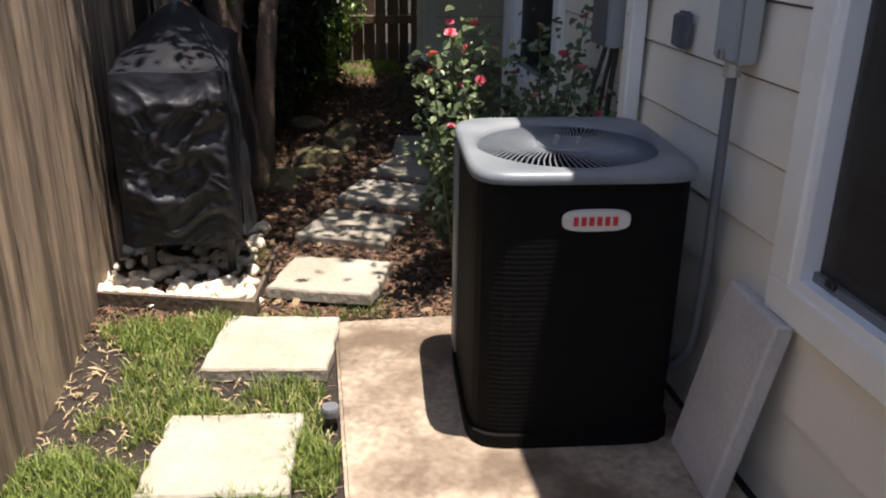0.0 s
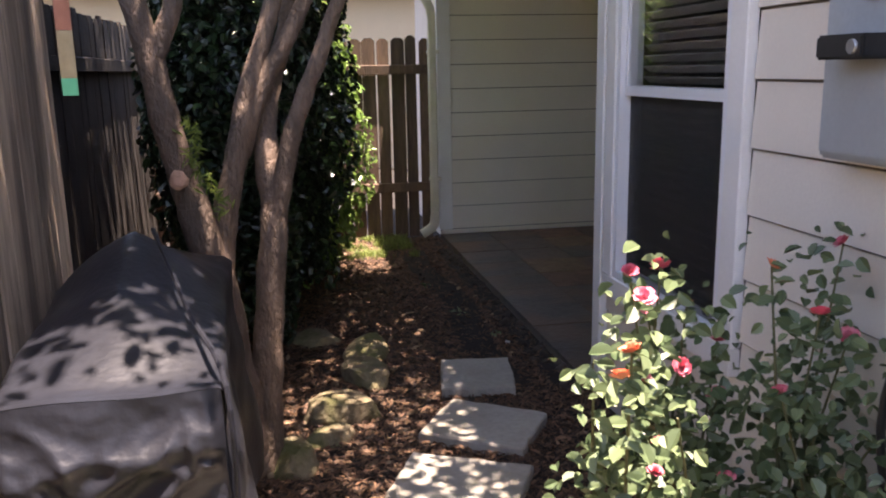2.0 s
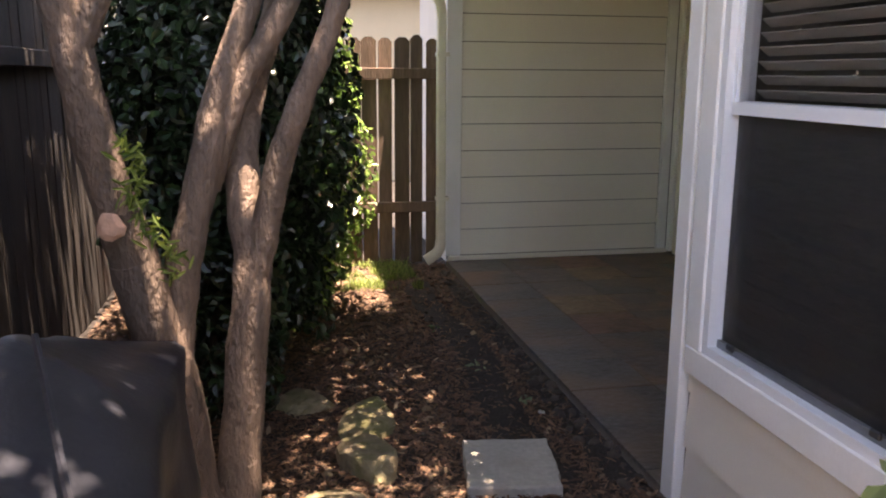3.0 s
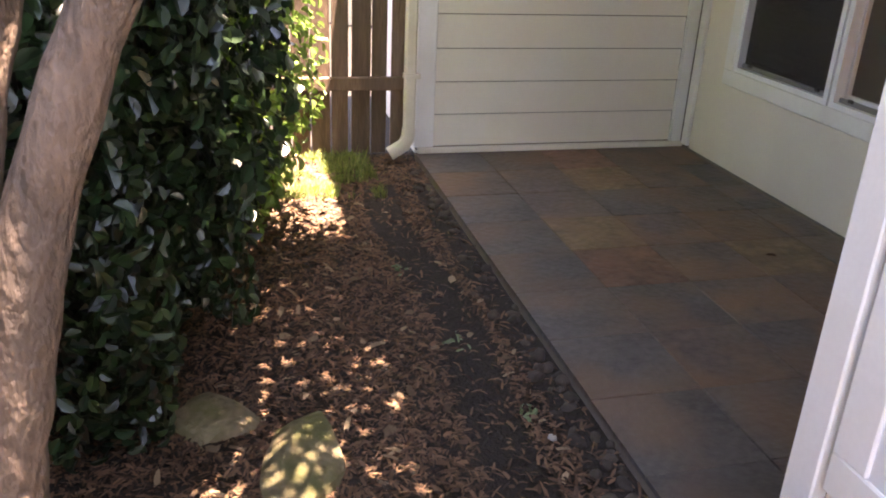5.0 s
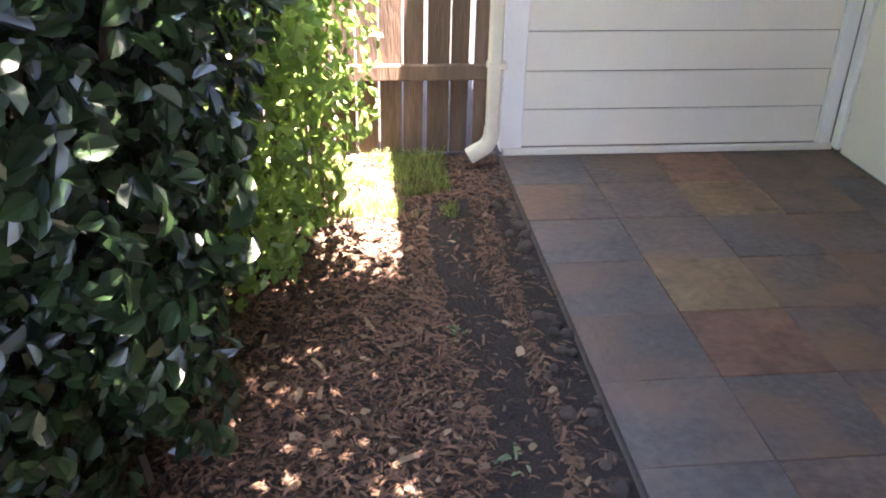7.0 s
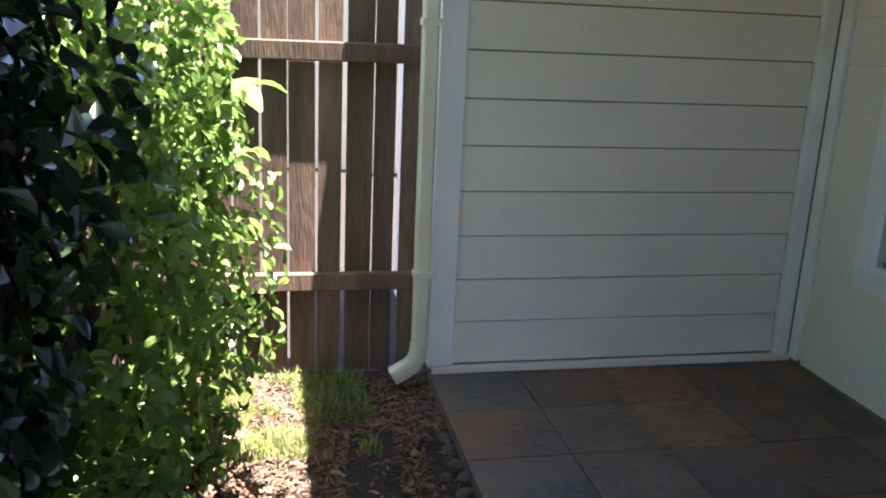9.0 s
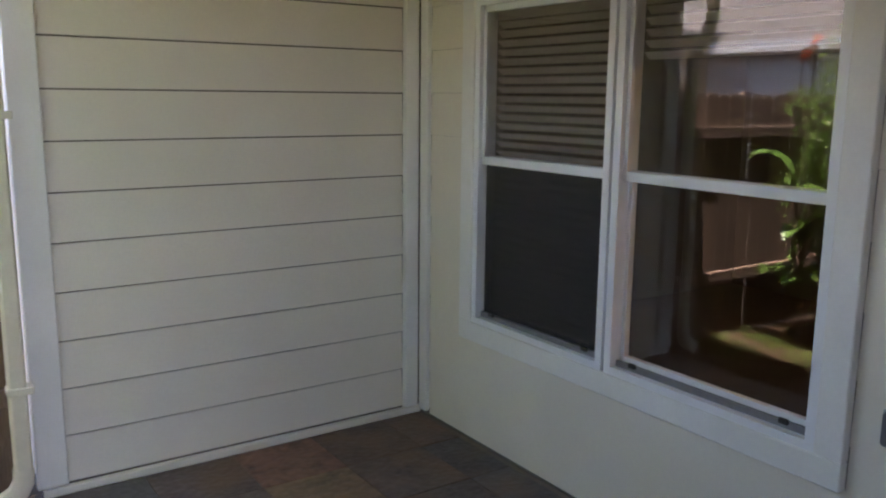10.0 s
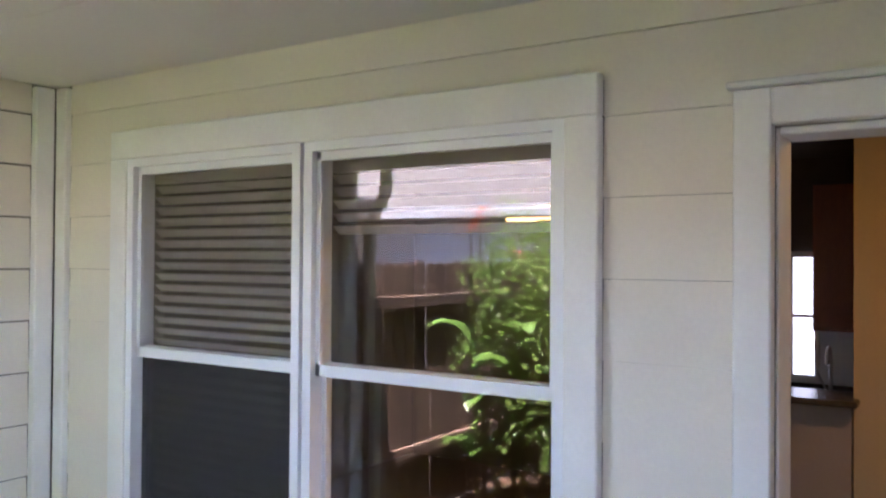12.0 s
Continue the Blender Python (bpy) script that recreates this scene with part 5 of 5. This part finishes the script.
# bright kitchen window: daylight of the far side of the house
DAY = bpy.data.materials.new("bright day outside")
DAY.use_nodes = True
_e = DAY.node_tree.nodes.new("ShaderNodeEmission")
_e.inputs["Color"].default_value = (0.72, 0.82, 1.0, 1)
_e.inputs["Strength"].default_value = 0.10
DAY.node_tree.links.new(_e.outputs[0], DAY.node_tree.nodes["Material Output"].inputs["Surface"])
kw = tagged(new("window_4"), "small bright kitchen window across the room", "window", kind="structure")
part("pane", box(6.15, 6.155, 7.76, 7.90, 0.98, 1.80), DAY, kw)
for q in ((7.73, 7.76, 0.94, 1.84), (7.90, 7.93, 0.94, 1.84)):
    part("casing", box(6.13, 6.17, *q), TRIM, kw)
for q in ((0.94, 0.98), (1.80, 1.84), (1.38, 1.40)):
    part("casing", box(6.13, 6.17, 7.76, 7.90, *q), TRIM, kw)
# ceiling lamp with four warm diffusers
LAMP = bpy.data.materials.new("warm lamp diffuser")
LAMP.use_nodes = True
_e = LAMP.node_tree.nodes.new("ShaderNodeEmission")
_e.inputs["Color"].default_value = (1.0, 0.62, 0.2, 1)
_e.inputs["Strength"].default_value = 0.14
LAMP.node_tree.links.new(_e.outputs[0], LAMP.node_tree.nodes["Material Output"].inputs["Surface"])
lamp = thing("pendant_lamp", "hanging lamp with glowing warm shades, switched on", "lamp", pose(5.6, 9.55, 2.13, 0, 0, -30))
part("bar", box(-0.02, 0.02, -0.5, 0.5, 0.06, 0.09, 0.004), BRONZE, lamp)
for y in (-0.32, 0.02, 0.36):
    part("shade", loop_mesh([circle(0.13, -0.05, 20), circle(0.11, 0.0, 20), circle(0.04, 0.05, 20)], True, True), LAMP, lamp).matrix_local = pose(0, y, 0)
for y in (-0.2, 0.2):
    part("rod", tube([(0, y, 0.09), (0, y, 0.37)], 0.008, 6), BRONZE, lamp)

# unseen flush ceiling light, added as fill for the bar and cabinets
FILL_LAMP = LAMP.copy()
FILL_LAMP.name = "unseen fill lamp glass"
FILL_LAMP.node_tree.nodes["Emission"].inputs["Strength"].default_value = 1.6
kl = thing("added_fill_light", "unseen round fill light added to brighten the bar and cabinets", "ceiling light", pose(3.3, 6.5, 2.5))
part("rim", disc(0.2, -0.03, 0.0, 28), BRONZE, kl)
smooth(part("glass", loop_mesh([circle(0.05, -0.085, 28), circle(0.13, -0.07, 28), circle(0.18, -0.03, 28)], True, True), FILL_LAMP, kl))

# ---- beyond the fences ----
NWALL = material("pale neighbour siding", (0.62, 0.58, 0.56), 0.7, 0.05, 3, 50, 0.05)
nb = thing("neighbour_house", "pale neighbouring house with grey shingle roof", "house", pose(-7.8, 4.0, -0.1))
part("wall", box(-6, 0, -9, 24, 0, 2.6), NWALL, nb)
for k in range(12):
    part("siding_course", box(0.0, 0.012, -9, 24, 0.05 + k * 0.21, 0.05 + k * 0.21 + 0.19), NWALL, nb)
part("fascia", box(0.4, 0.43, -9.3, 24.3, 2.55, 2.75), TRIM, nb, "white fascia board")
bm = bmesh.new()
vs = [bm.verts.new(v) for y in (-9.3, 24.3) for v in ((0.42, y, 2.76), (-3.0, y, 4.5), (-6.4, y, 2.76), (-6.4, y, 2.66), (0.4, y, 2.66))]
for q in ((0, 1, 2, 3, 4), (9, 8, 7, 6, 5), (0, 5, 6, 1), (1, 6, 7, 2), (2, 7, 8, 3), (3, 8, 9, 4), (4, 9, 5, 0)):
    bm.faces.new([vs[i] for i in q])
bmesh.ops.recalc_face_normals(bm, faces=bm.faces[:])
part("roof", bm, ROOF, nb, "grey shingle roof")
w = part("window", box(0.012, 0.05, 3.2, 4.6, 0.9, 2.1), TRIM, nb)
part("pane", box(0.051, 0.056, 3.28, 4.52, 0.98, 2.02), DARK, w)
nc = thing("cream_house", "cream stucco house beyond the far fence", "house", pose(-2.5, 16.0, -0.1))
part("wall", box(-6, 4.5, 0, 7, 0, 3.0), material("cream stucco", (0.68, 0.55, 0.36), 0.8, 0.06, 3, 60, 0.1), nc)
bm = bmesh.new()
vs = [bm.verts.new(v) for x in (-6.4, 4.9) for v in ((x, -0.5, 2.9), (x, 3.5, 5.0), (x, 7.5, 2.9), (x, 7.5, 2.8), (x, -0.5, 2.8))]
for q in ((0, 1, 2, 3, 4), (9, 8, 7, 6, 5), (0, 5, 6, 1), (1, 6, 7, 2), (2, 7, 8, 3), (3, 8, 9, 4), (4, 9, 5, 0)):
    bm.faces.new([vs[i] for i in q])
bmesh.ops.recalc_face_normals(bm, faces=bm.faces[:])
part("roof", bm, ROOF, nc, "grey shingle roof")
w = part("window", box(-2, -0.6, -0.05, 0.0, 1.0, 2.2), TRIM, nc)
part("pane", box(-1.92, -0.68, -0.056, -0.051, 1.08, 2.12), DARK, w)
# ---- slate tiles ----
patio = bpy.data.objects["patio_slab"]
T_ = 0.41
rnd = random.Random(4)
tile_meshes = {}
for i in range(5):
    for j in range(-4, 7):
        x0, x1 = i * T_ + (0 if i else -0.015), min((i + 1) * T_, XB - 0.02)
        y0, y1 = max(7.52 + j * T_, YP + 0.03), min(7.52 + (j + 1) * T_, YF - 0.035)
        if y1 - y0 < 0.03 or x1 - x0 < 0.03:
            continue
        g = 0.0022
        bm = box(x0 + g, x1 - g, y0 + g, y1 - g, -0.02, rnd.uniform(-0.002, 0.002))
        bmesh.ops.bevel(bm, geom=[e for e in bm.edges if all(v.co.z > -0.01 for v in e.verts)], offset=0.0015, segments=1, affect='EDGES')
        bm.transform(Matrix.Translation((0, 0, 0)))
        pick = rnd.random()
        mt = SLATE_RUST if (i, j) in ((2, 5), (1, 1)) else SLATE_GOLD if (i, j) in ((2, 4), (1, 2), (3, 1)) else SLATE_GREY if (i == 0 and j < 4) or pick < 0.25 else SLATE
        part("slate_tile", bm, mt, patio)
